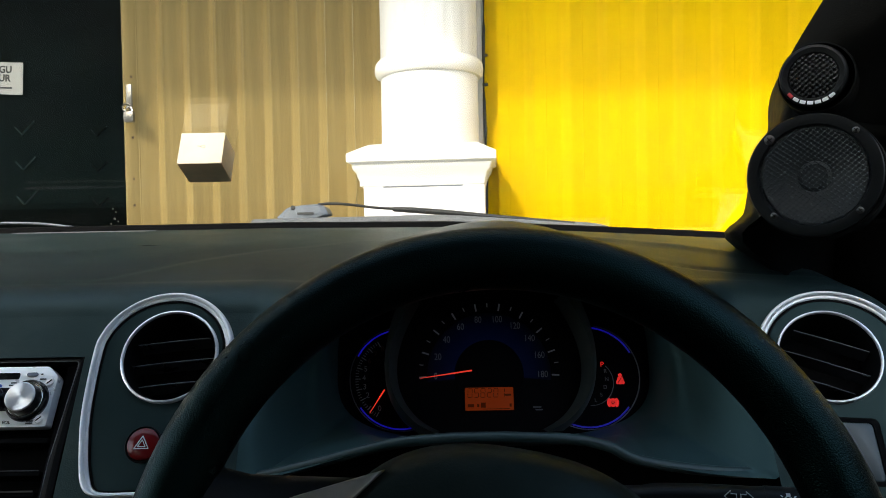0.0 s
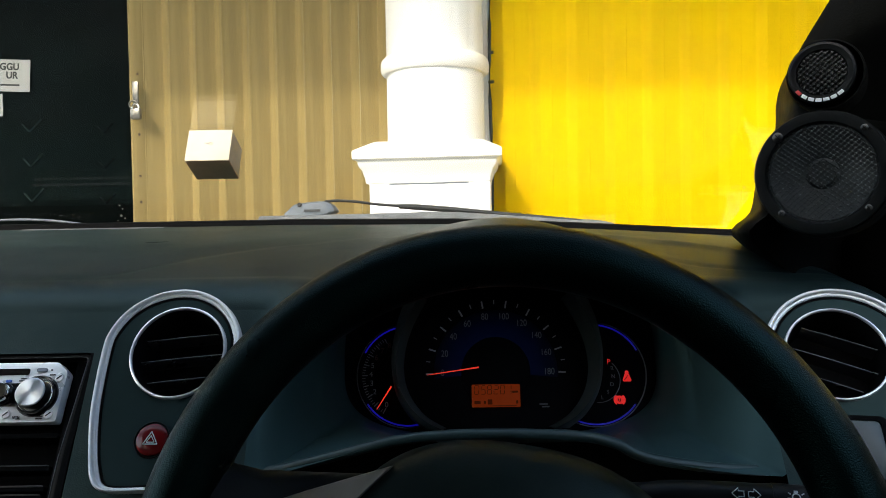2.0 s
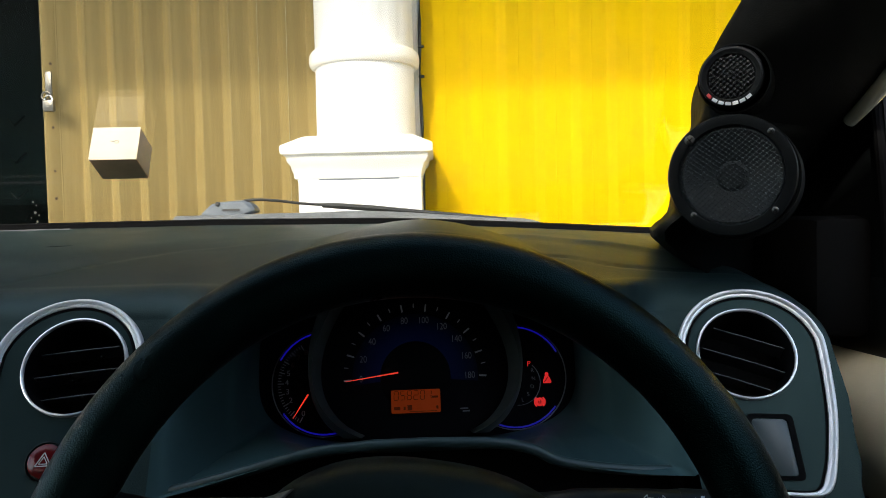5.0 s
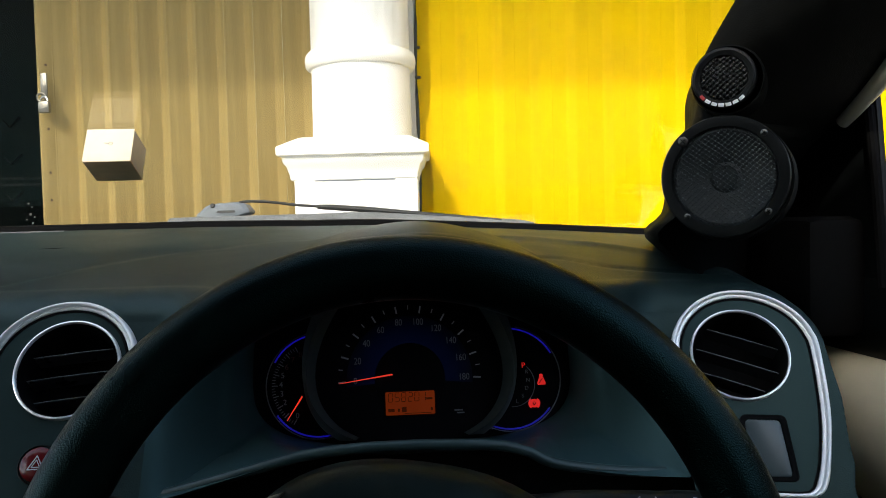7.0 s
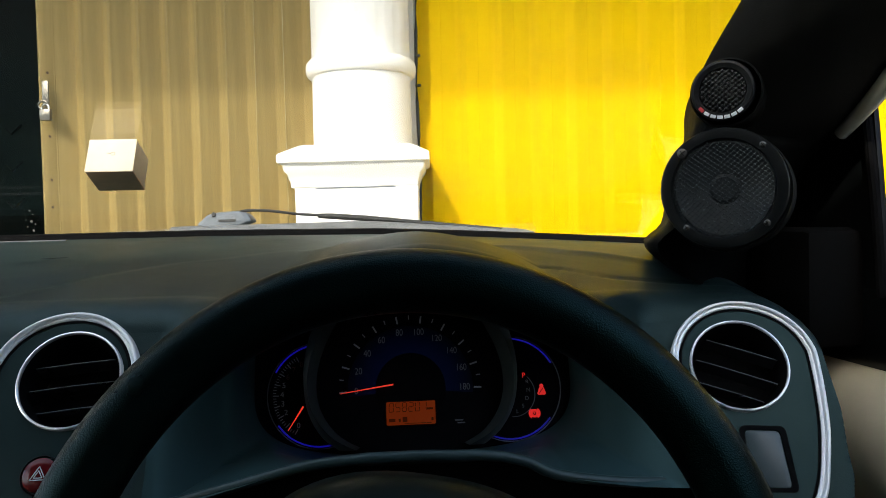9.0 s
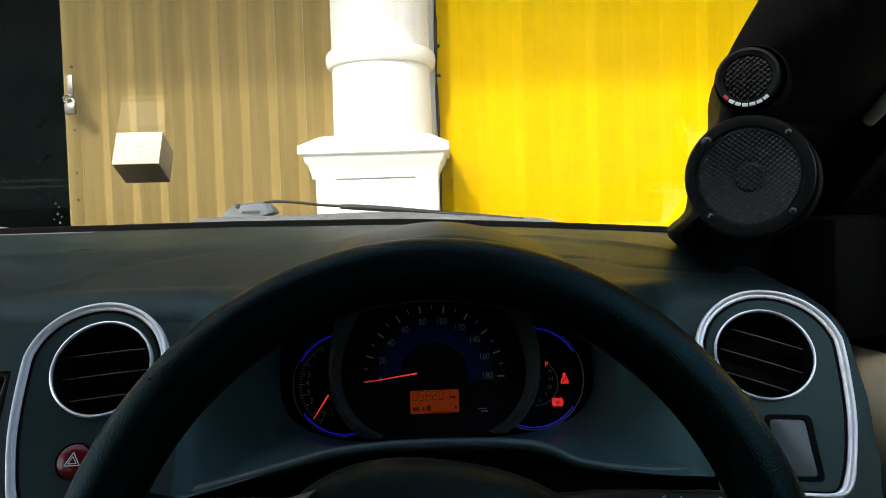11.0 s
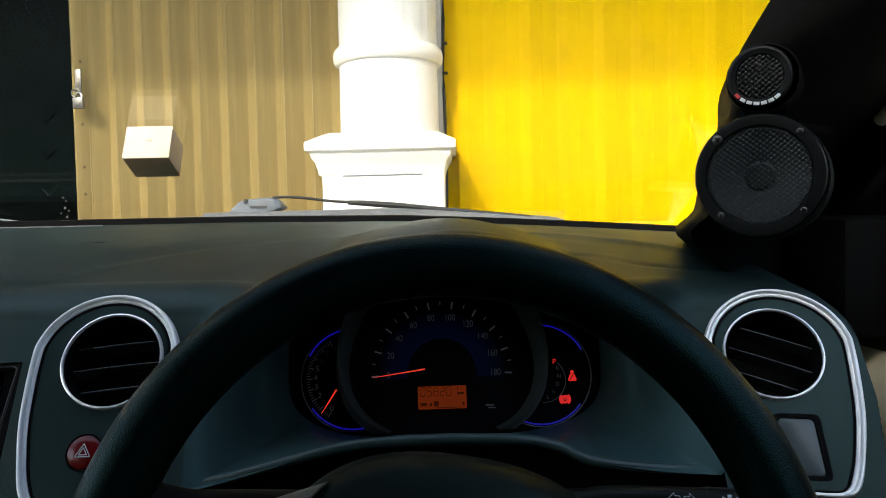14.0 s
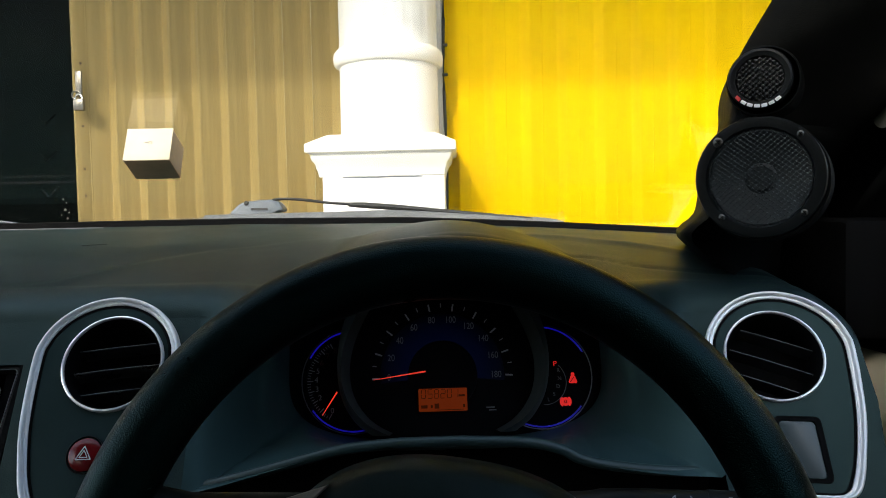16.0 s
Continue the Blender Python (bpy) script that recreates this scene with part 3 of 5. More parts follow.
def fascia_y(x, z):
    left = 0.566 + 0.562 * (z - 0.9)
    right = OR.y - (NR.x * (x - OR.x) + NR.z * (z - OR.z)) / NR.y
    return left + (right - left) * smooth_step(0.0, 0.2, x) if x > 0.0 else left


def shoulder_z(x):
    z = 1.0180 - 0.009 * smooth_step(0.10, 0.30, x)
    if x > 0.312:
        z = min(z, 0.9555 + 0.0575 * math.sqrt(max(0.0, 1 - ((x - 0.312) / 0.0700) ** 2)))
    return z


def hood_z(x):
    q = min(1.0, abs(x - 0.047) / 0.158)
    return max(shoulder_z(x), 0.945 + 0.1145 * math.sqrt(max(0.0, 1 - q ** 1.75)))


def fall_away(x, z):
    """How far the fascia's outer end curves back round the vent by the door."""
    dx, dz = (x - 0.312) / 0.97, max(0.0, (z - 0.9545) / 0.87)
    if dx < 0:
        return 0.0
    low = (z - 0.9555) / 0.87
    narrow = 0.006 * smooth_step(-0.03, -0.085, low) + 0.006 * smooth_step(-0.085, -0.112, low)
    return 0.16 * smooth_step(0.0640, 0.078, math.hypot(dx, dz) if dz > 0 else dx + narrow)


def base_y(x):
    return 1.075 - 0.030 * ((x + 0.33) / 0.7) ** 2 - 0.08 * smooth_step(0.33, 0.46, x)


def base_z(x):
    return min(1.0800, 1.0765 - 0.015 * x) if x < 0 else 1.0765 - 0.045 * x - 0.040 * x * x


ROLL = 0.024                                 # height of the rounded shoulder


def front_edge(x):
    """Where the top pad meets the fascia or the hood's hollow: weight of the hood, y, z and the hood's lift."""
    w = smooth_step(XA, XA + 0.07, x) * (1 - smooth_step(XB - 0.07, XB, x))
    zs = shoulder_z(x)
    z0 = zs - ROLL
    y0 = fascia_y(x, z0) + 0.003 + fall_away(x, z0)
    return w, y0 + (0.575 - y0) * w, z0, (hood_z(x) - zs) * w


dash = thing("dashboard", "dark grey grained plastic dashboard, dusty on top", "dashboard", (-0.33, 0.8, 0.6))
xs = [-1.10 + 0.01 * k for k in range(148)] + [0.375, 0.379, 0.384, 0.389, 0.395, 0.402]


def along(line, x):
    """y at x on a bent line."""
    for (x0, y0), (x1, y1) in zip(line, line[1:]):
        if x <= x1:
            return y0 + (y1 - y0) * max(0.0, (x - x0) / (x1 - x0))
    return line[-1][1]


CREASE = ((-0.60, 0.56), (-0.42, 0.612), (-0.33, 0.668), (-0.263, 0.745), (-0.197, 0.800), (-0.10, 0.835), (0.0, 0.850))
RIDGE = ((0.10, 0.862), (0.205, 0.858), (0.261, 0.842), (0.306, 0.786), (0.33, 0.72))
GROOVE = ((0.12, 0.722), (0.193, 0.716), (0.25, 0.705), (0.292, 0.682), (0.36, 0.655))


def relief(x, y):
    """The moulded step, ridge and seam of the top pad."""
    d = y - along(CREASE, x)
    h = -0.0022 * smooth_step(-0.003, 0.003, d) * (1 - smooth_step(0.0, 0.09, d)) * (1 - smooth_step(-0.08, 0.02, x))
    on_right = smooth_step(0.08, 0.17, x)
    h += 0.0032 * math.exp(-((y - along(RIDGE, x)) / 0.016) ** 2) * on_right * (1 - smooth_step(0.29, 0.33, x))
    h -= 0.0022 * math.exp(-((y - along(GROOVE, x)) / 0.005) ** 2) * on_right
    return h


top = []
A0 = radians(17)
for x in xs:
    w, y0, z0, lift0 = front_edge(x)
    yb, zb = base_y(x), base_z(x) - 0.0085
    col = []
    for k in range(13):
        a = A0 + (math.pi / 2 - A0) * k / 12
        col.append((x, y0 + 0.040 * (math.cos(A0) - math.cos(a)) / math.cos(A0), z0 + lift0 + (ROLL + 0.002) * (math.sin(a) - math.sin(A0)) / (1 - math.sin(A0))))
    ys, zz = y0 + 0.040, z0 + ROLL + 0.002
    for k in range(96):
        t = (k + 1) / 96
        y = ys + (yb - ys) * t
        flat = zz + (zb - zz) * (1 - (1 - t) ** 1.7)
        lift = lift0 * max(0.0, 1 - (t / 0.52) ** 2) ** 0.8 if t < 0.52 else 0.0
        col.append((x, y, flat + lift + relief(x, y) * smooth_step(0.0, 0.06, t)))
    top.append(col)
part("top_pad", grid(top), M_DASH, dash, "dusty dark grey grained top pad", angle=60)


def fascia_cols(x0, x1, step):
    cols = []
    k = int(round((x1 - x0) / step))
    for i in range(k + 1):
        x = x0 + (x1 - x0) * i / k
        zs = shoulder_z(x)
        z0 = zs - ROLL
        col = []
        fine = 36 if step > 0.004 else 120
        for q in range(fine + 6):
            z = z0 + (0.80 - z0) * q / fine if q <= fine else 0.80 - 0.036 * (q - fine)
            bulge = 0.03 * smooth_step(0.84, 0.62, z)
            col.append((x, fascia_y(x, z) + 0.003 - bulge + fall_away(x, z), z))
        cols.append(col)
    return cols


EL = Vector((0, 0.49, 0.872))
VENT_L = Vector((-0.244, 0.566, 0.900)) + Vector((0.008, 0, 0)) + EL * 0.072
VENT_R = OR + EXR * 0.0228 + EZR * (-0.032)


def fascia(x0, x1, step=0.006):
    """A stretch of the fascia, open where an air outlet passes through it."""
    bm = grid(fascia_cols(x0, x1, step))
    gone = [f for f in bm.faces if min((f.calc_center_median() - VENT_L).length, (f.calc_center_median() - VENT_R).length) < 0.0435]
    for f in bm.faces:
        c = f.calc_center_median()
        lx, ly = c.x + 0.4145, (c.z - 0.929) / 0.872
        if -0.125 < ly < 0.0405 and -0.095 < lx < 0.1055:
            gone.append(f)
    bmesh.ops.delete(bm, geom=gone, context="FACES")
    part("fascia", bm, M_DASH, dash)


fascia(-1.10, XA)
fascia(XB, 0.404, 0.001)

# instrument hood: the hollow from its rim in to the dial opening
CX, CZ = 0.042, 0.930


LIP = ((-0.20, 0.8600), (-0.136, 0.8746), (-0.110, 0.8813), (-0.0744, 0.8910), (-0.050, 0.8972), (-0.030, 0.9000), (0.0, 0.9020), (0.04, 0.9022), (0.083, 0.9003), (0.107, 0.8975), (0.124, 0.8920), (0.139, 0.8825), (0.160, 0.8775), (0.186, 0.8727), (0.212, 0.8690), (0.27, 0.8640))


def lip_z(x):
    """Height of the lip under the dials: flat in the middle, stepping down to the sides."""
    for (x0, z0), (x1, z1) in zip(LIP, LIP[1:]):
        if x <= x1:
            return z0 + (z1 - z0) * max(0.0, (x - x0) / (x1 - x0))
    return LIP[-1][1]


CORNER = 0.055                              # the hollow's upper corners are rounded off


def hollow_top(x):
    """Upper edge of the hollow: y, z."""
    w, y, z, lift = front_edge(x)
    z += lift
    near = min(x - XA, XB - x)
    if near >= CORNER:
        return y, z
    q = max(0.0, min(1.0, (CORNER - near) / CORNER))
    zb = z - CORNER * (1 - math.sqrt(1 - q * q))
    s = smooth_step(0, 1, 1 - q)
    return (fascia_y(x, zb) + 0.003) * (1 - s) + y * s, zb


for x0, x1 in ((XA, XA + CORNER), (XB - CORNER, XB)):
    rows = []
    for i in range(25):
        x = x0 + (x1 - x0) * i / 24
        yb, zb = hollow_top(x)
        _, yt, zt, lt = front_edge(x)
        rows.append([(x, yb + (yt - yb) * f ** 1.4, zb + (zt + lt - zb) * f) for f in [k / 8 for k in range(9)]])
    part("corner_fill", grid(rows), M_DASH, dash, angle=70)

rim, hole = [], []
N = 480
for k in range(N):
    a = 2 * math.pi * k / N
    dx, dz = math.cos(a), math.sin(a)
    r = 0.01
    while r < 0.4:
        x, z = CX + r * dx, CZ + r * dz
        if x <= XA or x >= XB or z >= hollow_top(x)[1] or z <= lip_z(x):
            break
        r += 0.0004
    x, z = CX + r * dx, CZ + r * dz
    y = hollow_top(x)[0]
    if x <= XA + 0.001 or x >= XB - 0.001:
        y = fascia_y(x, z) + 0.003
    elif z <= lip_z(x) + 0.002:
        y = 0.552
    rim.append(Vector((x, y, z)))
    q = (abs(dx / 0.151) ** 3.2 + abs(dz / (0.090 if dz > 0 else 0.0660)) ** 3.2) ** (-1 / 3.2)
    hole.append(Vector((CX + q * dx, 0.700 + 0.25 * q * dz, CZ + q * dz)))
rows = []
for i in range(25):
    t = i / 24
    row = []
    collar = 0.011 * smooth_step(0.56, 0.80, t) * (1 - smooth_step(0.90, 1.0, t))
    for p, h in zip(rim, hole):
        f = t ** 0.75
        g2 = t ** 1.25
        row.append(Vector((p.x + (h.x - p.x) * f, p.y + (h.y - p.y) * g2 - collar, p.z + (h.z - p.z) * f)))
    rows.append(row)
part("instrument_hood", grid(rows, wrap_v=True), M_BOWL, dash, "smooth dark hood hollowed round the dials", angle=60)
# lip under the dials and the dark gap below it
lip = [Vector((x, 0.552 + 0.012 * abs((x - 0.042) / 0.19) ** 2, lip_z(x))) for x in [XA + 0.002 + (XB - XA - 0.004) * k / 40 for k in range(41)]]
part("lip", tube(lip, 0.0042, 14), material("worn lip plastic", (0.027, 0.047, 0.045), 0.34, vary=0.12, scale=40, spec=0.35), dash)
part("under_panel", grid([[p + Vector((0, dy, dz)) for p in lip] for dy, dz in ((0, -0.003), (0.03, -0.012), (0.035, -0.05), (0.01, -0.14), (0.01, -0.28))]), M_MATTE, dash)
part("end_cap", grid([[(0.405, y, z) for y in (0.72, 0.8, 0.95)] for z in (0.62, 0.8, 1.04)]), M_MATTE, dash)


# ---- vent panels: an arched silver band round a dark panel ----
def arch(off, side=1):
    """Outline round the vent's centre; the leg towards the wheel (side) tapers in, the outer one runs down."""
    r = 0.0548 - off
    low = -0.1150 + off * 0.6
    outer = [(0.030, low), (0.042 - off * 0.6, low + 0.0026), (0.0490 - off, -0.104 + off * 0.4), (0.0540 - off, -0.085), (0.0592 - off, -0.055), (0.0608 - off, -0.025)]
    inner = [(0.012, low), (0.020 - off * 0.6, low + 0.0026), (0.028 - off, -0.104 + off * 0.4), (0.039 - off, -0.085), (0.0505 - off, -0.055), (0.0556 - off, -0.025)]
    topa = [((0.0556 - off if math.cos(radians(a)) * side > 0 else 0.0607 - off) * math.cos(radians(a)), r * math.sin(radians(a))) for a in range(6, 176, 12)]
    right, left = (inner, outer) if side > 0 else (outer, inner)
    pts = [(-0.006 * side, low)] + right + topa + [(-x, y) for x, y in reversed(left)]
    return [(p.x, p.y) for p in spline([(x, y, 0) for x, y in pts], 10, closed=True)]


def vent_panel(m, kind_label, mirror, ox, rs, lean, heights):
    """m: local x, y in the panel's face about the vent's centre, z towards the driver."""
    t = thing("air_vent", kind_label, "air vent", m.translation, "dashboard air vents")
    oo = arch(0.0075, mirror)
    hole2 = [(ox + 0.0372 * rs * x / math.hypot(x, y), -0.0026 + 0.0372 * rs * y / math.hypot(x, y)) for x, y in oo]
    part("panel", ring_plate(oo, hole2, 0.006, m @ Matrix.Translation((0, 0, 0.002))), M_PANEL, t, "satin dark blue-grey panel")
    part("arch_trim", bead(arch(0.0, mirror), arch(0.0072, mirror), -0.002, 0.0085, m), M_SILVER, t, "silver painted arched trim", angle=50)
    part("shadow_gap", ring_plate(arch(0.0072, mirror), arch(0.0090, mirror), 0.004, m @ Matrix.Translation((0, 0, 0.0026))), M_MATTE, t)
    m = m @ Matrix.Translation((ox, -0.0026, 0)) @ Matrix.Diagonal((rs, rs, 1, 1))
    part("outlet_cup", lathe([(0.0375, 0.0035), (0.0365, 0.001), (0.0355, -0.012), (0.034, -0.035), (0.0, -0.036)], m, 64), M_MATTE, t)
    part("outlet_ring", lathe([(0.0371, 0.002), (0.0371, 0.0050), (0.0378, 0.0058), (0.0387, 0.0056), (0.0392, 0.0044), (0.0394, 0.0015)], m, 72), M_OUTLET, t, "thin bright ring")
    tilt = m @ pose(0, 0, 0, 0, 0, lean)
    for yy in heights:
        half = math.sqrt(0.0352 ** 2 - yy ** 2) - 0.002
        ol = [(x, yy + 0.0004 * math.cos(x / half * 1.5)) for x in [half * (q / 8 - 1) for q in range(17)]]
        rows2 = [[tilt @ Vector((x, y + dy, dz)) for x, y in ol] for dy, dz in ((0.0004, -0.0062), (0.0, -0.0056), (-0.0005, -0.0060), (-0.0035, -0.020), (-0.0022, -0.0205))]
        sl = part("slat", grid(rows2, wrap_u=True), M_SLAT, t)
        # Thin paler bar paints the highlight along the slat's front edge.
        part("slat_edge", tube([tilt @ Vector((x, y, -0.0056)) for x, y in ol], 0.00036, 6), M_DIMGREY, sl, "pale front edge, a highlight put into its colour")
    return t


ML = frame_of(VENT_L, (1, 0, 0), EL)
MR = frame_of(VENT_R, EXR, EZR)
vent_panel(ML, "round air vent in an arched silver-rimmed panel above the hazard switch", 1, 0.0036, 1.025, 5.3, (0.0155, -0.0026, -0.0210))
vent_panel(MR, "round air vent in an arched silver-rimmed panel by the driver's door", -1, -0.0018, 0.995, -18.3, (0.0171, -0.0031, -0.0217))

# hazard switch
hm = ML @ Matrix.Translation((-0.0053, -0.0752, 0.0025)) @ Matrix.Diagonal((0.93, 0.93, 1, 1))
haz = thing("hazard_switch", "round dark red hazard switch with a white double triangle", "switch", hm.translation)
part("surround", lathe([(0.0155, -0.001), (0.0158, 0.0008), (0.0150, 0.0014), (0.0142, -0.001)], hm, 40), M_BLACK, haz)
part("button", lathe([(0.0, 0.0038), (0.006, 0.0037), (0.0115, 0.0030), (0.0134, 0.0018), (0.0138, -0.001)], hm, 40), M_RED, haz, "glossy dark red button")
for s, w in ((0.0070, 0.0007), (0.0038, 0.0006)):
    tri = [hm @ Vector((s * math.sin(radians(a)), s * math.cos(radians(a)) - 0.0008, 0.0040)) for a in (0, 120, 240)]
    bm = None
    for i in range(3):
        bm = tube([tri[i], tri[(i + 1) % 3]], w * 0.6, 6, bm=bm)
    part("triangle", bm, M_PRINT, haz)

# blank cover beside the driver's door
pm = MR @ Matrix.Translation((0.0108, -0.0765, 0.002))
blank = thing("blank_cover", "grey rectangular blank switch cover in a black recess", "cover", pm.translation)
oc = [(-0.0190, 0.0242), (0.0152, 0.0242), (0.0188, -0.0262), (-0.0190, -0.0262)]
inset = [(-0.0153, 0.0204), (0.0108, 0.0204), (0.0142, -0.0227), (-0.0153, -0.0227)]


def rounded(poly, r, n=5):
    out = []
    k = len(poly)
    for i in range(k):
        p, a, b = Vector(poly[i]), Vector(poly[i - 1]), Vector(poly[(i + 1) % k])
        pa, pb = p + (a - p).normalized() * r, p + (b - p).normalized() * r
        for j in range(n + 1):
            t = j / n
            q = pa * (1 - t) ** 2 + 2 * p * t * (1 - t) + pb * t * t
            out.append((q.x, q.y))
    return out


part("recess", ring_plate(rounded(oc, 0.005), rounded([(x * 1.02, y * 1.02) for x, y in inset], 0.004), 0.004, pm @ Matrix.Translation((0, 0, 0.0012))), M_MATTE, blank)
part("cover", slab(rounded(inset, 0.004), 0.004, pm @ Matrix.Translation((0, 0, 0.0006)), 0.0008), material("grey switch blank", (0.032, 0.050, 0.052), 0.35, vary=0.06, scale=40), blank)

# ---- centre stack with the stereo ----
SM = frame_of((-0.4145, fascia_y(-0.4, 0.929) + 0.004, 0.929), (1, 0, 0), EL)
bay = thing("stereo_bay", "black plastic stereo bay in the centre of the dashboard", "console", SM.translation)
op_out = [(-0.097, 0.0425), (0.1105, 0.0425), (0.1068, -0.043), (0.1078, -0.128), (-0.097, -0.128)]
op_mid = [(-0.093, 0.0380), (0.1065, 0.0380), (0.1018, -0.045), (0.1018, -0.125), (-0.093, -0.125)]
op_in = [(-0.090, 0.0345), (0.1030, 0.0345), (0.0962, -0.050), (0.0962, -0.122), (-0.090, -0.122)]
part("lip", ring_plate(rounded(op_out, 0.006), rounded(op_mid, 0.005), 0.012, SM @ Matrix.Translation((0, 0, 0.0008))), M_MATTE, bay, "black rounded edge of the recess")
part("bezel", ring_plate(rounded(op_mid, 0.005), rounded(op_in, 0.004), 0.012, SM @ Matrix.Translation((0, 0, -0.0030)), crown=0.0006), M_BLACK, bay, "black plastic bezel")
part("bezel_edge", tube([SM @ Vector((x, y, -0.0026)) for x, y in rounded(op_in, 0.004)], 0.00045, 6, closed=True), M_DIMGREY, bay, "thin dim grey bezel edge")
part("back", slab(rounded(op_mid, 0.005), 0.004, SM @ Matrix.Translation((0, 0, -0.034))), M_MATTE, bay)
part("infill", slab(rounded([(0.0892, 0.0340), (0.1022, 0.0340), (0.0955, -0.050), (0.0955, -0.121), (0.0892, -0.121)], 0.001), 0.012, SM @ Matrix.Translation((0, 0, -0.011)), 0.001), M_MATTE, bay)
for k, (yy, x1) in enumerate(((-0.0300, 0.0880), (-0.0560, 0.0878), (-0.0720, 0.0872), (-0.0785, 0.0866))):
    part("shelf", box((x1 + 0.0875, 0.0042, 0.020), SM @ Matrix.Translation(((x1 - 0.0875) / 2, yy, -0.019)), 0.001), M_MATTE, bay)
    if k:
        part("shelf_trim", box((x1 + 0.084, 0.0006 if k == 1 else 0.0011, 0.0016), SM @ Matrix.Translation(((x1 - 0.087) / 2, yy + 0.0022, -0.0090)), 0.0002), M_DIMGREY if k == 1 else M_STEEL, bay)

stereo = thing("car_stereo", "silver single-slot car stereo with a turned metal volume knob", "car stereo", SM.translation)
FM = SM @ Matrix.Translation((0, 0, -0.002))
fo = rounded([(-0.0895, 0.0305), (0.0786, 0.0302), (0.0880, 0.0213), (0.0872, -0.0206), (-0.0895, -0.0206)], 0.0025)
part("faceplate", slab(fo, 0.010, FM, 0.0004), material("silver faceplate", (0.93, 0.95, 0.95), 0.30, metal=0.35, vary=0.05, scale=90), stereo, "silver faceplate")
part("slot", slab(round_rect(0.126, 0.0054, 0.0016, cx=-0.007, cy=0.0221), 0.0006, FM @ Matrix.Translation((0, 0, 0.0006))), M_GLOSS, stereo)
part("display", slab(round_rect(0.136, 0.0195, 0.003, cx=-0.012, cy=0.0024), 0.0006, FM @ Matrix.Translation((0, 0, 0.0006))), M_GLOSS, stereo)
KM = FM @ Matrix.Translation((0.0675, 0.0010, 0)) @ Matrix.Diagonal((1, 1, 0.75, 1))
part("knob_base", lathe([(0.0175, 0.0004), (0.0172, 0.003), (0.0160, 0.0055), (0.0130, 0.0045)], KM, 48), M_GLOSS, stereo)
M_TURNED = material("turned aluminium", (0.80, 0.82, 0.83), 0.30, metal=1.0, vary=0.06, scale=30)
tan_node = M_TURNED.node_tree.nodes.new("ShaderNodeTangent")
tan_node.direction_type, tan_node.axis = "RADIAL", "Z"
M_TURNED.node_tree.links.new(tan_node.outputs[0], M_TURNED.node_tree.nodes["Principled BSDF"].inputs["Tangent"])
M_TURNED.node_tree.nodes["Principled BSDF"].inputs["Anisotropic"].default_value = 0.92
part("knob_skirt", lathe([(0.0117, 0.0158), (0.0119, 0.0130), (0.0124, 0.0075), (0.0130, 0.0040)], KM, 48), M_BLACK, stereo)
part("knob_collar", lathe([(0.0125, 0.0072), (0.0140, 0.0074), (0.0148, 0.0062), (0.0150, 0.0040)], KM, 48), M_CHROME, stereo, "bright collar")
knob = part("volume_knob", lathe([(0.0, 0.0170), (0.004, 0.0170), (0.0112, 0.0170), (0.0119, 0.0165), (0.0121, 0.0155), (0.0118, 0.0150)], Matrix(), 56), M_TURNED, stereo, "turned aluminium volume knob")
knob.matrix_basis = KM
part("knob_base", lathe([(0.0095, 0.0004), (0.009, 0.003), (0.008, 0.004)], FM @ Matrix.Translation((0.0390, 0.0030, 0.0006)), 32), M_GLOSS, stereo)
part("tuner_knob", lathe([(0.0, 0.009), (0.0068, 0.009), (0.0074, 0.0082), (0.0078, 0.002)], FM @ Matrix.Translation((0.0390, 0.0030, 0.0006)), 32), M_CHROME, stereo)
for x, y in ((0.0825, 0.0165), (0.0808, -0.0145), (0.0454, -0.0138)):
    part("screw", lathe([(0.0, 0.0016), (0.0032, 0.0014), (0.0038, 0.0004)], FM @ Matrix.Translation((x, y, 0)), 20), M_SILVER, stereo)
    part("screw_slot", box((0.0050, 0.0008, 0.0006), FM @ pose(x, y, 0.0016, 0, 0, 40)), M_MATTE, stereo)
part("button", slab(round_rect(0.0092, 0.0034, 0.0016, cx=0.0665, cy=0.0231), 0.001, FM @ Matrix.Translation((0, 0, 0.0012)), 0.0003), M_GREY, stereo)
part("button", slab(round_rect(0.0048, 0.0022, 0.0008, cx=0.0405, cy=0.0140), 0.001, FM @ Matrix.Translation((0, 0, 0.001))), material("blue button", (0.02, 0.10, 0.45), 0.4), stereo, "small blue button")
part("print", lettering("VOL", 0.0036, FM @ Matrix.Translation((0.0548, -0.0170, 0.0006))), M_INK, stereo)
for bar in ((0.0762, 0.0190, 0.0050, 0.0010), (0.0525, 0.0162, 0.0045, 0.0010), (0.0520, 0.0142, 0.0062, 0.0010), (0.0735, -0.0160, 0.0052, 0.0011), (0.0735, -0.0178, 0.0056, 0.0011), (0.0745, 0.0232, 0.0016, 0.0012)):
    part("print", bars([bar], FM @ Matrix.Translation((0, 0, 0.0005))), M_INK, stereo)

# black band along the foot of the windscreen
band = [[Vector((x, base_y(x) + dy, base_z(x) + dz)) for x in xs[5:-1]] for dy, dz in ((-0.004, -0.0110), (-0.002, -0.0060), (0.002, -0.0010), (0.012, 0.0006), (0.03, -0.006))]
part("screen_seal", grid(band), M_MATTE, dash)
slot = [Vector((x, base_y(x) - 0.040, base_z(x) - 0.0095)) for x in [-0.62 + 0.012 * k for k in range(18)]]
part("defroster_strip", tube(slot, 0.0022, 8, flat=0.6), M_DIMGREY, dash, "pale edge of the defroster slot")

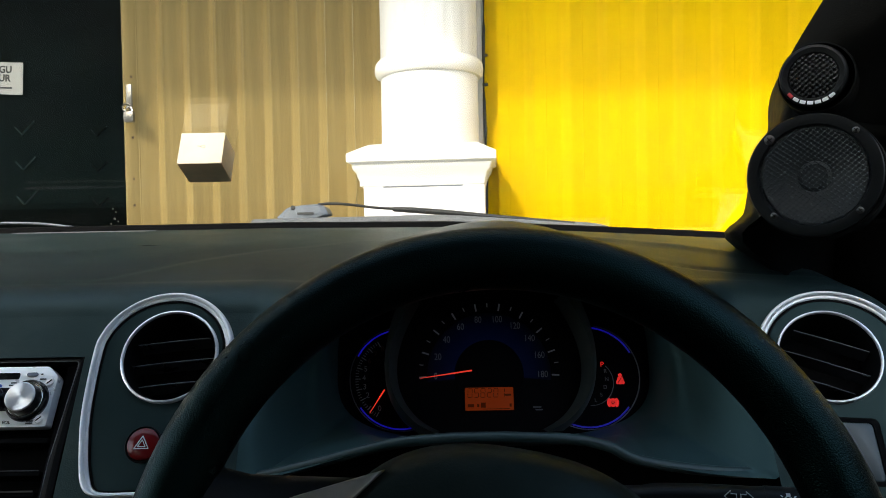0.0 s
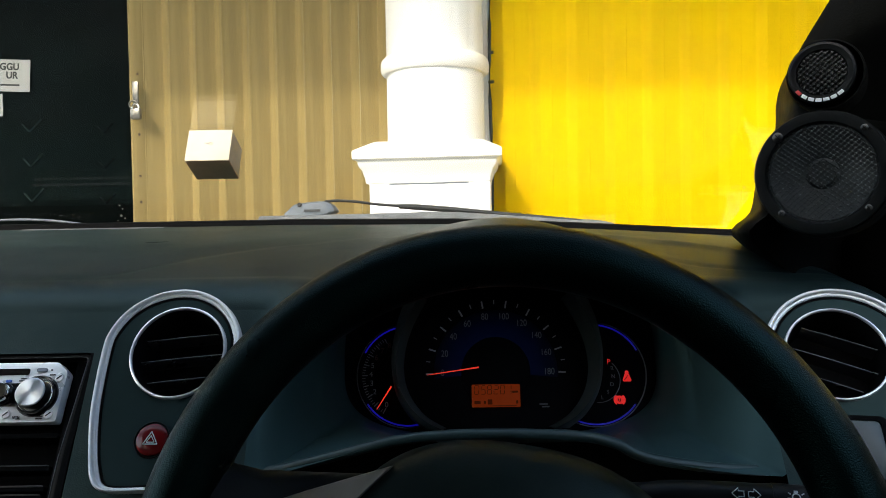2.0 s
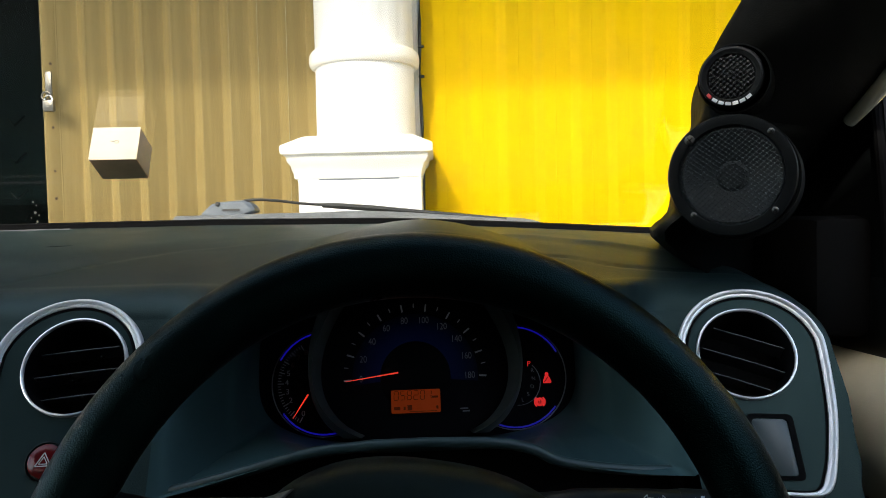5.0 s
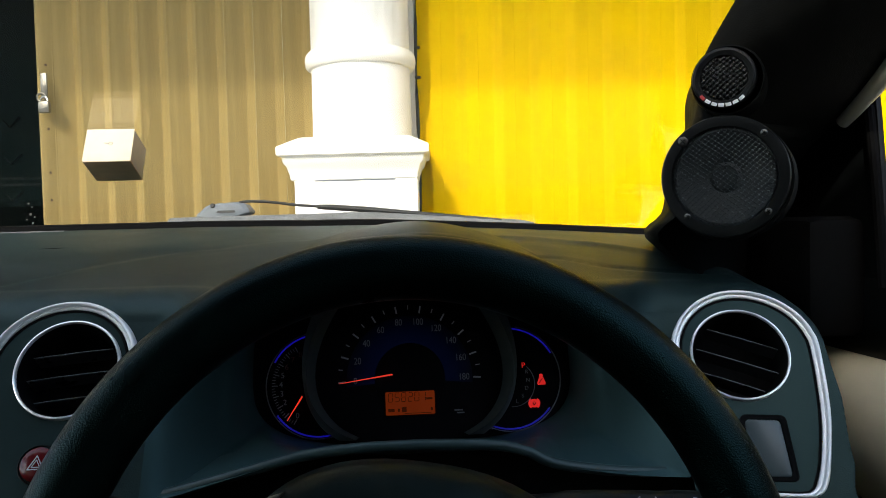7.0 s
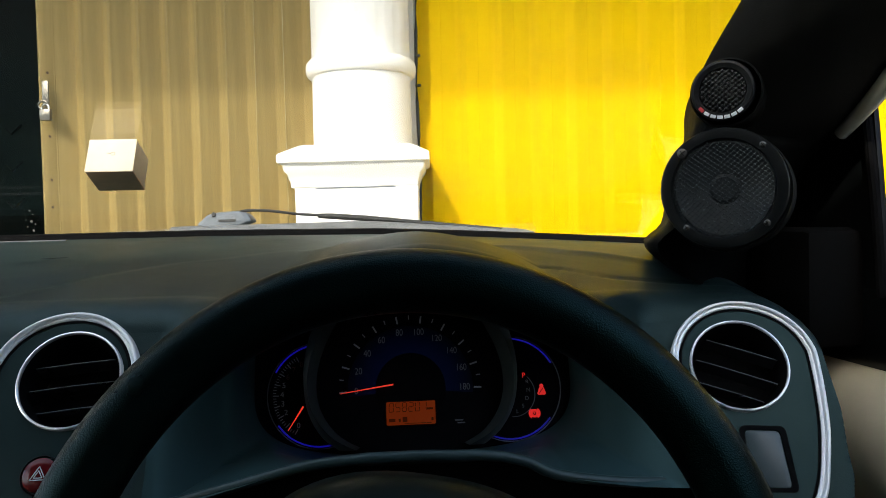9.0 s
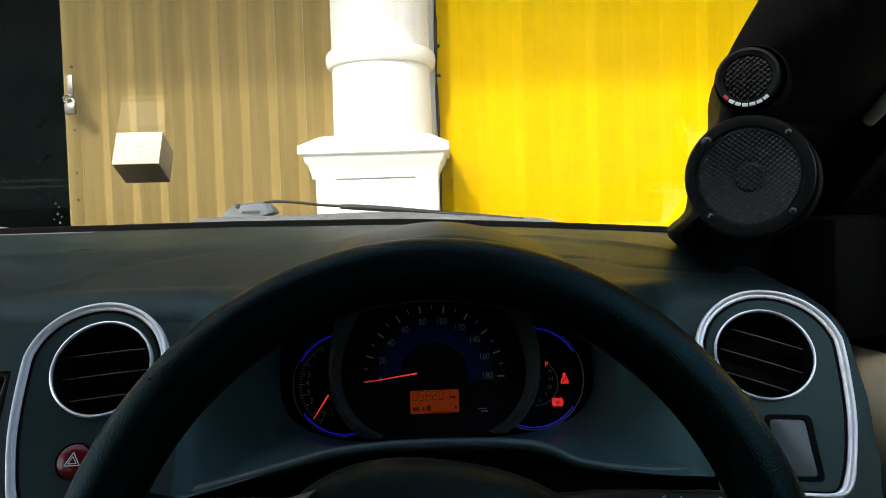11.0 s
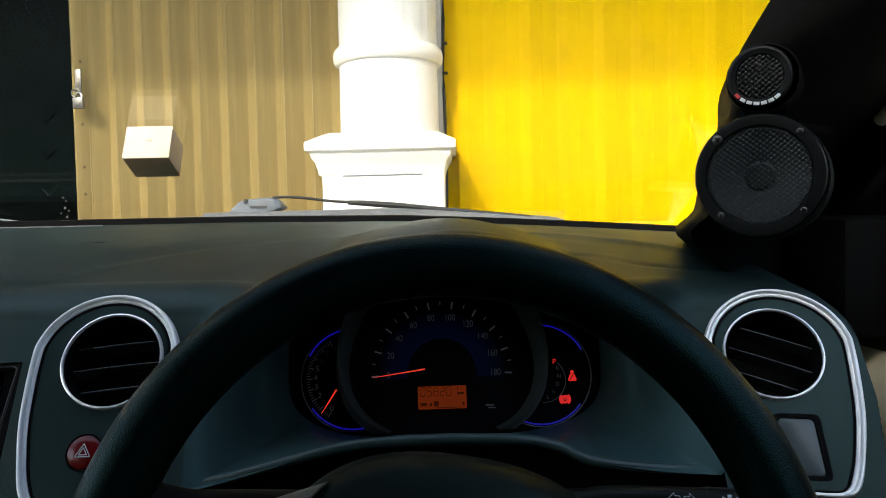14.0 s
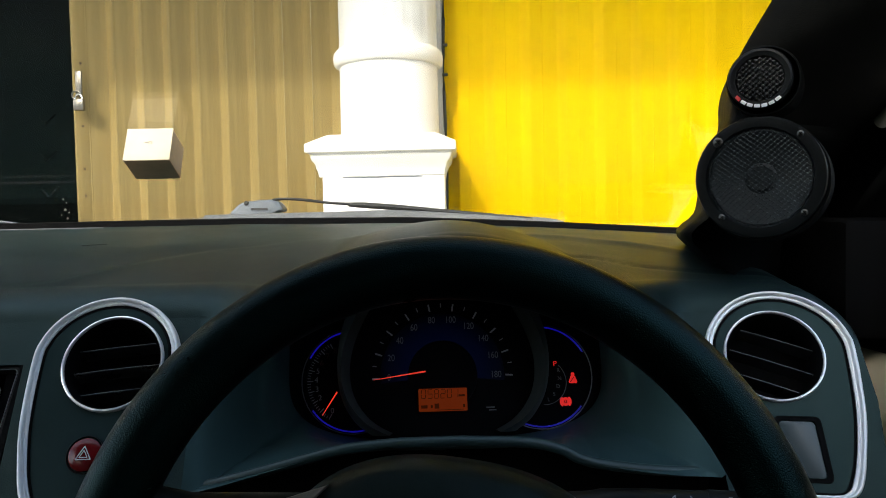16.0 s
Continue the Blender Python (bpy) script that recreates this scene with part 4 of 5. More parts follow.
scuff = [Vector((-0.360 + 0.034 * k / 8, 0.838 + 0.007 * k / 8, 1.0515)) for k in range(9)]
part("scuff_mark", tube(scuff, [0.0008, 0.0014, 0.0019, 0.0022, 0.0024, 0.0024, 0.0022, 0.0016, 0.0008], 8, flat=0.35), M_MATTE, dash, "dark scuffed slot in the top pad")

# ---- instrument cluster ----
CM = frame_of((0.0380, 0.697, 0.9238), (1, 0, 0), (0, 0.243, 0.97))
clu = thing("instrument_cluster", "lit instrument cluster with speedometer, rev counter and red warning lamps", "instrument cluster", CM.translation)


def on(x, y, z=0.0):
    return CM @ Vector((x, y, z))


def lay(z):
    return CM @ Matrix.Translation((0, 0, z))


part("backplate", slab(round_rect(0.345, 0.185, 0.05, cx=0.004, cy=0.005), 0.02, lay(-0.006)), M_DIALFACE, clu)
speedo = part("speedometer", slab(disc_outline(0.082, 64, 0, 0.0), 0.004, lay(-0.002)), M_DIALFACE, clu, "black speedometer dial")


def ticks(cx, cy, r0, r1, a0, a1, count, w, name, parent, skip=lambda k: False):
    for k in range(count + 1):
        if skip(k):
            continue
        a = radians(a0 + (a1 - a0) * k / count)
        bm = box((r1 - r0, w, 0.0005), lay(-0.0012) @ Matrix.Translation((cx + (r0 + r1) / 2 * math.cos(a), cy + (r0 + r1) / 2 * math.sin(a), 0)) @ pose(0, 0, 0, 0, 0, math.degrees(a)))
        part(name, bm, M_TICK, parent)


ticks(0, 0, 0.0608, 0.0680, 183, -3, 9, 0.0015, "major_tick", speedo)
ticks(0, 0, 0.0640, 0.0680, 183, -3, 18, 0.0009, "minor_tick", speedo, lambda k: k % 2 == 0)
for k in range(10):
    a = radians(183 - 186 * k / 9)
    part("numeral", lettering(str(20 * k), 0.0090, lay(-0.0014) @ Matrix.Translation((0.0518 * math.cos(a), 0.0522 * math.sin(a), 0)) @ Matrix.Diagonal((0.80, 1, 1, 1))), M_DIAL, speedo)


def arc_band(cx, cy, r0, r1, a0, a1, z, n=48, bm=None):
    pts = [[lay(z) @ Vector((cx + r * math.cos(radians(a0 + (a1 - a0) * k / n)), cy + r * math.sin(radians(a0 + (a1 - a0) * k / n)), dz)) for k in range(n + 1)] for r, dz in ((r0, 0), (r0, 0.0008), (r1, 0.0008), (r1, 0))]
    return grid(pts, bm, wrap_u=True)


gn = M_BLUEGLOW.node_tree
gc, gl_, gm = gn.nodes.new("ShaderNodeTexCoord"), gn.nodes.new("ShaderNodeVectorMath"), gn.nodes.new("ShaderNodeMapRange")
gl_.operation = "LENGTH"
gm.inputs[1].default_value, gm.inputs[2].default_value = 0.060, 0.033
gm.inputs[3].default_value, gm.inputs[4].default_value = 0.0, 0.0030
gn.links.new(gc.outputs["Object"], gl_.inputs[0])
gn.links.new(gl_.outputs["Value"], gm.inputs[0])
gn.links.new(gm.outputs[0], gn.nodes["Principled BSDF"].inputs["Emission Strength"])
ring_rows = [[Vector((r * math.cos(radians(a)), r * math.sin(radians(a)), dz)) for a in range(-6, 189, 3)] for r, dz in ((0.033, -0.0003), (0.033, 0.0), (0.046, 0.0), (0.060, 0.0), (0.060, -0.0003))]
glow = part("glow_ring", grid(ring_rows), M_BLUEGLOW, speedo, "dim blue ring")
glow.matrix_basis = lay(-0.0018) @ Matrix.Translation((0, -0.002, 0))
part("centre_disc", slab(disc_outline(0.0335, 48, 0, -0.002), 0.002, lay(0.0002), 0.0006), M_DIALFACE, speedo)


def needle(x0, y0, x1, y1, w, parent):
    d = Vector((x1 - x0, y1 - y0, 0))
    nrm = Vector((-d.y, d.x, 0)).normalized() * w
    a, b = Vector((x0, y0, 0)), Vector((x1, y1, 0))
    part("needle", slab([(a + nrm * 0.35)[:2], (a - nrm * 0.35)[:2], (b - nrm)[:2], (b + nrm)[:2]], 0.0012, lay(0.003)), M_NEEDLE, parent, "red needle", smooth=False)


needle(-0.0665, -0.0045, -0.0165, 0.0022, 0.00075, speedo)
lcd = part("display", slab(round_rect(0.0465, 0.0215, 0.001, cx=-0.0006, cy=-0.0250), 0.002, lay(0.0008)), M_LCD, clu, "orange lit odometer display")
SEGMENTS = {"0": "abcdef", "1": "bc", "2": "abged", "5": "afgcd", "8": "abcdefg"}
BAR = {"a": (0, 0.0041, 0), "d": (0, -0.0041, 0), "g": (0, 0, 0), "b": (0.0020, 0.0021, 1), "c": (0.0020, -0.0021, 1), "f": (-0.0020, 0.0021, 1), "e": (-0.0020, -0.0021, 1)}
for i, ch in enumerate("058201"):
    bm = None
    for q in SEGMENTS[ch]:
        x, y, up_ = BAR[q]
        bm = box((0.0007, 0.0034, 0.0003) if up_ else (0.0034, 0.0007, 0.0003), lay(0.0010) @ Matrix.Translation((-0.0190 + 0.0062 * i + x + 0.06 * y, -0.0193 + y, 0)), bm=bm)
    part("digit", bm, M_LCDINK, lcd)
for bar in ((0.0175, -0.0215, 0.006, 0.002), (-0.0185, -0.0312, 0.006, 0.003), (-0.0115, -0.0312, 0.002, 0.003), (-0.0065, -0.0308, 0.0045, 0.0048), (0.0195, -0.0312, 0.002, 0.003), (0.006, -0.0345, 0.026, 0.0006)):
    part("symbol", bars([bar], lay(0.0010)), M_LCDINK, lcd)
for bar in ((0.045, -0.0335, 0.008, 0.0012), (0.047, -0.0360, 0.007, 0.0012)):
    part("lamp_mark", bars([bar], lay(-0.001)), M_DIAL, clu)

M_REDZONE = material("dim red numerals", (0.07, 0.010, 0.010), 0.6, vary=0.04)
tx, ty = -0.0890, -0.0045
tach = part("rev_counter", slab(disc_outline(0.0475, 56, tx, ty), 0.004, lay(-0.0035)), M_DIALFACE, clu, "small black rev counter dial")
for k in range(33):
    a = radians(240 - 122 * k / 32)
    ln = 0.0055 if k % 4 == 0 else 0.003
    bm = box((ln, 0.0009 if k % 4 == 0 else 0.0006, 0.0005), lay(-0.003) @ Matrix.Translation((tx + (0.0410 - ln / 2) * math.cos(a), ty + (0.0410 - ln / 2) * math.sin(a), 0)) @ pose(0, 0, 0, 0, 0, math.degrees(a)))
    part("tick", bm, M_DIAL, tach)
for k in (0, 2, 3, 4, 5, 6, 7, 8):
    a = radians(238 - 15.2 * k)
    part("numeral", lettering(str(k), 0.0072, lay(-0.0032) @ Matrix.Translation((tx + 0.0325 * math.cos(a), ty + 0.0325 * math.sin(a), 0))), M_DIAL if k < 6 else M_REDZONE, tach)
for bar in ((tx + 0.0135, ty + 0.006, 0.008, 0.0014), (tx + 0.0135, ty + 0.003, 0.009, 0.0014)):
    part("print", bars([bar], lay(-0.003)), M_DIAL, tach)
needle(tx - 0.0262, ty - 0.0318, tx - 0.0120, ty - 0.0100, 0.0008, tach)
for a0, a1 in ((97, 152), (214, 287)):
    part("light_arc", arc_band(tx + 0.004, ty, 0.0466, 0.0481, a0, a1, 0.0005), M_BLUELAMP, tach, "glowing blue arc")
part("dial_rim", arc_band(tx + 0.004, ty, 0.0490, 0.0500, 100, 285, 0.001), M_DIMGREY, tach)

gx, gy = 0.1030, -0.0060
gear = part("gear_display", slab(disc_outline(0.0475, 56, gx, gy), 0.004, lay(-0.0035)), M_DIALFACE, clu, "small black gear display with warning lamps")
for ch, x, y in (("R", 0.1130, -0.0006), ("N", 0.1138, -0.0084), ("D", 0.1120, -0.0160), ("S", 0.1077, -0.0232), ("L", 0.1020, -0.0282)):
    part("letter", lettering(ch, 0.0052, lay(-0.0032) @ Matrix.Translation((x, y, 0))), M_DIAL, gear)
part("letter", lettering("P", 0.0072, lay(-0.003) @ Matrix.Translation((0.1100, 0.0056, 0))), M_REDLAMP, gear, "red lit letter")
part("scale_arc", arc_band(0.0985, -0.0115, 0.0212, 0.0218, 48, -95, -0.003), M_DIAL, gear)
bx, by = 0.1267, -0.0088
belt = slab([(bx - 0.0034, by - 0.0046), (bx + 0.0034, by - 0.0046), (bx + 0.0042, by - 0.0032), (bx + 0.0020, by + 0.0024), (bx - 0.0020, by + 0.0024), (bx - 0.0042, by - 0.0032)], 0.0008, lay(-0.0022))
belt = merge(belt, slab(disc_outline(0.0018, 16, bx, by + 0.0040), 0.0008, lay(-0.0022)))
part("belt_lamp", belt, M_REDLAMP, gear, "red seat belt lamp")
part("belt_stripe", tube([lay(-0.0018) @ Vector((bx + 0.0010, by + 0.0014, 0)), lay(-0.0018) @ Vector((bx - 0.0028, by - 0.0034, 0))], 0.00034, 6), M_DIALFACE, gear)
kx, ky = 0.1183, -0.0306
brk = arc_band(kx, ky, 0.0017, 0.0040, 0, 360, -0.0030, 32)
brk = arc_band(kx, ky, 0.0042, 0.0057, -54, 54, -0.0030, 14, brk)
brk = arc_band(kx, ky, 0.0042, 0.0057, 126, 234, -0.0030, 14, brk)
brk = box((0.0010, 0.0024, 0.0008), lay(-0.0026) @ Matrix.Translation((kx, ky + 0.0003, 0)), bm=brk)
part("brake_lamp", brk, M_REDLAMP, gear, "red brake lamp")
for a0, a1 in ((93, 28), (-38, -118)):
    part("light_arc", arc_band(gx - 0.008, gy, 0.0466, 0.0481, a0, a1, 0.0005), M_BLUELAMP, gear, "glowing blue arc")
part("dial_rim", arc_band(gx - 0.008, gy, 0.0490, 0.0500, 80, -120, 0.001), M_DIMGREY, gear)
M_FIN = material("grey dial fin", (0.050, 0.060, 0.059), 0.45, vary=0.1, scale=40)
for s in (-1, 1):
    front = spline([(0.080 * s, 0.070, 0.040), (0.0905 * s, 0.040, 0.040), (0.0945 * s, 0.010, 0.038), (0.0905 * s, -0.020, 0.034), (0.078 * s, -0.043, 0.026), (0.062 * s, -0.056, 0.018)], 6)
    count = len(front) - 1
    wide = [Vector((p.x + 0.0030 * s, p.y, p.z - 0.003)) for p in front]
    front = [Vector((p.x - 0.0105 * s * abs(2 * i / count - 1) ** 1.7, p.y, p.z)) for i, p in enumerate(front)]
    foot = [Vector((p.x * 0.945, p.y * 0.97, 0.002)) for p in front]
    back = [Vector((p.x + 0.004 * s, p.y, -0.002)) for p in wide]
    part("side_fin", grid([[CM @ p for p in r] for r in (foot, front, wide, back)]), M_FIN, clu, "raised fin between the dials", angle=60)
part("upper_shroud", arc_band(0, 0, 0.0800, 0.0830, 150, 30, 0.0, 40), M_MATTE, clu)

# ---- steering wheel ----
WC = Vector((0.0257, 0.3476, 0.8803))
TAU = radians(21.1)
WM = frame_of(WC, (1, 0, 0), (0, math.sin(TAU), math.cos(TAU)))
wheel = thing("steering_wheel", "black grained steering wheel with silver spoke trim", "steering wheel", WC)
RIM, TR = 0.1765, 0.0180
rows = []
for i in range(180):
    a = 2 * math.pi * i / 180
    row = []
    for j in range(24):
        b = 2 * math.pi * j / 24
        rr = RIM + TR * math.cos(b)
        row.append(WM @ Vector((rr * math.cos(a), rr * math.sin(a), TR * math.sin(b))))
    rows.append(row)
part("rim", grid(rows, wrap_u=True, wrap_v=True), M_LEATHER, wheel, "black grained rim")


def super_outline(a, b, e, n=64, cx=0.0, cy=0.0):
    out = []
    for k in range(n):
        t = 2 * math.pi * k / n
        c, s = math.cos(t), math.sin(t)
        out.append((cx + a * math.copysign(abs(c) ** (2 / e), c), cy + b * math.copysign(abs(s) ** (2 / e), s)))
    return out


WT = WM @ pose(0, 0, 0, 0, 0, -10)          # the wheel stands turned a little to the right
hub = []
for f, z in ((1.04, -0.065), (1.03, -0.040), (1.0, -0.022), (0.96, -0.011), (0.88, -0.004), (0.74, 0.001), (0.5, 0.004), (0.2, 0.005)):
    hub.append([WT @ Vector((x, y, z)) for x, y in super_outline(0.098 * f, 0.079 * f, 2.4, 72, 0.0, -0.0055)])
part("airbag_cover", grid(hub, wrap_v=True, cap=True), M_HUB, wheel, "dark grained airbag cover")
for s in (-1, 1):
    spk = []
    for x, w, z in ((0.080, 0.040, -0.024), (0.110, 0.036, -0.020), (0.140, 0.032, -0.010), (0.168, 0.034, 0.0)):
        cy = 0.006
        spk.append([WT @ Vector((s * x, cy + w * math.cos(q), z + 0.011 * math.sin(q))) for q in [2 * math.pi * k / 20 for k in range(20)]])
    part("spoke", grid(spk, wrap_v=True, cap=True), M_BLACK, wheel)
    o = [(0.0690 * s, 0.0560), (0.095 * s, 0.0440), (0.126 * s, 0.0290), (0.150 * s, 0.014), (0.158 * s, -0.005), (0.150 * s, -0.028), (0.122 * s, -0.032), (0.110 * s, -0.012), (0.096 * s, 0.018), (0.083 * s, 0.038)]
    pl = [(p.x, p.y) for p in spline([(x, y, 0) for x, y in o], 4, closed=False)]
    part("spoke_trim", slab(pl if s < 0 else pl[::-1], 0.010, WT @ Matrix.Translation((-0.002, -0.0050, -0.004)), 0.0015), M_SPOKE, wheel, "silver spoke trim")
part("boss", lathe([(0.05, -0.09), (0.055, -0.06), (0.06, -0.03)], WM, 40), M_MATTE, wheel)

shroud = thing("column_shroud", "black plastic steering column shroud", "steering column", (0.025, 0.47, 0.83))
sm = frame_of((0.025, 0.47, 0.848), (1, 0, 0), (0, math.cos(TAU), -math.sin(TAU)))
part("shell", box((0.125, 0.19, 0.085), sm, 0.025, 4), M_BLACK, shroud)

stalk = thing("indicator_stalk", "black indicator and lamp stalk with white symbols", "stalk", (0.12, 0.43, 0.895))
path = spline([(0.075, 0.455, 0.885), (0.11, 0.440, 0.893), (0.15, 0.428, 0.8965), (0.20, 0.415, 0.8965), (0.245, 0.405, 0.894)], 6)
part("lever", tube(path, [0.0095] * 8 + [0.0105] * 8 + [0.0112] * (len(path) - 16), 20), M_BLACK, stalk)
part("twist_grip", tube([(0.1815, 0.4195, 0.8967), (0.215, 0.411, 0.8958), (0.252, 0.403, 0.8935)], [0.0116, 0.0122, 0.0115], 20), M_BLACK, stalk)
TM = frame_of((0.1655, 0.4155, 0.9035), (1, -0.26, 0), (0.0, 0.62, 0.78))


def arrow(s):
    pts = [(0.0012, 0.0016), (0.0042, 0.0016), (0.0042, 0.0034), (0.0078, 0.0), (0.0042, -0.0034), (0.0042, -0.0016), (0.0012, -0.0016)]
    return tube([TM @ Vector((s * x, y, 0.001)) for x, y in pts], 0.00035, 6, closed=True, up=TM.to_3x3() @ Vector((0, 0, 1)))


part("arrow", arrow(-1), M_PRINT, stalk)
part("arrow", arrow(1), M_PRINT, stalk)
LM = TM @ Matrix.Translation((0.0265, 0.0, 0.0014))
sy = tube([LM @ Vector((0.0021 * math.cos(a), 0.0021 * math.sin(a), 0)) for a in [radians(30 * k) for k in range(12)]], 0.00035, 6, closed=True, up=TM.to_3x3() @ Vector((0, 0, 1)))
for k in range(7):
    a = radians(-210 + 40 * k)
    sy = box((0.0016, 0.0006, 0.0004), LM @ Matrix.Translation((0.0041 * math.cos(a), 0.0041 * math.sin(a), 0)) @ pose(0, 0, 0, 0, 0, math.degrees(a)), bm=sy)
sy = box((0.0022, 0.0014, 0.0004), LM @ Matrix.Translation((0, 0.0031, 0)), bm=sy)
part("lamp_symbol", sy, M_PRINT, stalk)
part("print", lettering("OFF", 0.0058, TM @ pose(0.0245, -0.0105, -0.0006, -28, 0, 0)), M_DIAL, stalk)
part("mark", box((0.0085, 0.0005, 0.0004), TM @ pose(0.0105, -0.0105, -0.0008, -28, 0, 0)), M_DIAL, stalk)

# ---- windscreen pillar with the speaker pod ----
PX = Vector((0.845, -0.535, 0.0)).normalized()
pillar = thing("speaker_pod", "black vinyl-wrapped pillar pod built out for two speakers", "speaker pod", (0.33, 0.62, 1.02))
Ls = spline([(0.350, 0.690, 0.995), (0.268, 0.668, 1.046), (0.2785, 0.645, 1.073), (0.2835, 0.640, 1.105), (0.2960, 0.638, 1.142), (0.3040, 0.638, 1.165), (0.3040, 0.636, 1.190), (0.308, 0.625, 1.216), (0.328, 0.600, 1.262), (0.356, 0.545, 1.335), (0.395, 0.440, 1.430)], 4)
Ns = spline([(0.430, 0.80, 0.985), (0.435, 0.79, 1.040), (0.438, 0.77, 1.075), (0.440, 0.74, 1.105), (0.442, 0.70, 1.135), (0.443, 0.66, 1.155), (0.444, 0.615, 1.180), (0.444, 0.57, 1.210), (0.444, 0.51, 1.250), (0.440, 0.42, 1.325), (0.432, 0.32, 1.425)], 4)
rows = []
for a, b in zip(Ls, Ns):
    row = [a + Vector((0.05, 0.16, 0.0)), a + Vector((0.012, 0.05, 0)), a + Vector((-0.0005, 0.012, 0)), a]
    for t in (0.08, 0.2, 0.4, 0.6, 0.8, 0.93, 1.0):
        p = a.lerp(b, t) + Vector((-0.55, -0.84, 0.0)) * (0.030 if a.z > 1.15 else 0.050) * (4 * t * (1 - t)) ** 0.7
        row.append(p)
    row.append(b + Vector((0.03, 0.10, 0)))
    rows.append(row)
part("pillar_trim", grid(rows), M_VINYL, pillar, "black textured pillar trim", angle=70)


def cup(center, r, back, parent):
    m = frame_of(center, PX, (0, 0, 1))
    part("housing", lathe([(r * 0.94, 0.001), (r * 0.985, 0.0002), (r * 1.0, -0.003), (r * 1.005, -0.012), (r * 1.01, -back)], m, 64), M_VINYL, parent)
    return m


mc = Vector((0.3034, 0.5957, 1.0985))
mm_ = cup(mc, 0.0515, 0.055, pillar)
tc = Vector((0.3056, 0.5980, 1.1812))
tm_ = cup(tc, 0.0292, 0.060, pillar)

mm_ = mm_ @ pose(-0.0022, 0.0024, 0, 0, 0, 2.5)
tm_ = tm_ @ Matrix.Translation((-0.0022, 0.0014, 0))
mid = thing("midrange_speaker", "round black midrange speaker behind a diamond mesh grille", "loudspeaker", mc)
part("flange", lathe([(0.0508, -0.002), (0.0508, 0.0022), (0.0498, 0.0040), (0.0470, 0.0046), (0.0418, 0.0042), (0.0408, 0.0016), (0.0404, -0.006)], mm_, 72), M_BLACK, mid, "black ring flange")
part("cone", lathe([(0.0, -0.010), (0.010, -0.0105), (0.013, -0.013), (0.034, -0.007), (0.039, -0.0045), (0.0425, -0.006)], mm_, 56), material("grey speaker cone", (0.005, 0.007, 0.007), 0.5, vary=0.2, scale=120), mid)


def mesh_grille(m, r, z, pitch, wire, dome):
    bm = bmesh.new()
    for s in (1, -1):
        k = int(2 * r / pitch) + 1
        for i in range(-k, k + 1):
            d = i * pitch * 0.5
            if abs(d) >= r - 0.0008:
                continue
            half = math.sqrt(r * r - d * d)
            pts = []
            for q in range(13):
                u = half * (q / 6 - 1)
                x, y = (u * 0.766 - d * 0.643 * s, (u * 0.643 * s + d * 0.766))
                pts.append(m @ Vector((x, y, z + dome * (1 - (x * x + y * y) / (r * r)) + 0.0003 * s)))
            tube(pts, wire, 5, bm=bm, up=m.to_3x3() @ Vector((0, 0, 1)))
    # raised knuckles where the wires cross
    for i in range(-k, k + 1):
        for j in range(-k, k + 1):
            d, e = i * pitch * 0.5, j * pitch * 0.5
            x, y = (e - d) / 1.286, (d + e) / 1.532
            if math.hypot(x, y) < r - 0.001:
                c = m @ Vector((x, y, z + dome * (1 - (x * x + y * y) / (r * r)) + 0.0003))
                bmesh.ops.create_icosphere(bm, subdivisions=1, radius=wire * 3.9, matrix=Matrix.Translation(c))
    return bm


M_WIRE = material("grey grille wire", (0.055, 0.068, 0.070), 0.26, metal=0.5, vary=0.2, scale=200)
M_SCREW = material("dark steel screw", (0.08, 0.08, 0.075), 0.35, metal=0.9, vary=0.2, scale=200)
M_WIRE2 = material("bright grille wire", (0.012, 0.013, 0.0125), 0.3, metal=0.3, vary=0.2, scale=200)
part("grille", mesh_grille(mm_, 0.0413, 0.0012, 0.0066, 0.00024, 0.004), M_WIRE, mid, "diamond wire mesh grille")
for sx, sy in ((-1, 1), (1, 1), (-1, -1), (1, -1)):
    cc = mm_ @ Matrix.Translation((0.0010 + 0.0315 * sx, 0.0006 + 0.0318 * sy, 0.0044))
    r0 = 0.0042 if (sx, sy) == (-1, 1) else 0.0028
    sc = part("screw", lathe([(0.0, 0.0014), (r0 * 0.6, 0.0013), (r0 * 0.95, 0.0006), (r0, 0.0)], cc, 20), M_SCREW, mid)
    for ang in (35, 125):
        part("screw_slot", box((r0 * 1.3, 0.0006, 0.0005), cc @ pose(0, 0, 0.00142, 0, 0, ang)), M_MATTE, sc)

twt = thing("tweeter", "small round black tweeter with mesh and lettered lower rim", "loudspeaker", tc)
part("flange", lathe([(0.0255, -0.002), (0.0255, 0.0015), (0.0246, 0.0032), (0.0228, 0.0040), (0.0190, 0.0032), (0.0182, 0.0005), (0.0178, -0.004)], tm_, 56), M_BLACK, twt, "black ring flange")
part("dome", lathe([(0.0, 0.001), (0.004, 0.0005), (0.008, -0.0015), (0.0105, -0.004), (0.0185, -0.005)], tm_, 40), material("dark tweeter dome", (0.006, 0.006, 0.0055), 0.5, vary=0.2, scale=200), twt)
part("grille", mesh_grille(tm_, 0.0182, 0.0014, 0.0066, 0.00048, 0.0034), M_WIRE2, twt, "wire mesh grille")
M_REDPRINT = material("red print", (0.55, 0.04, 0.04), 0.5, vary=0.05)
M_BRIGHT = material("bright print", (0.80, 0.80, 0.80), 0.45, vary=0.05)
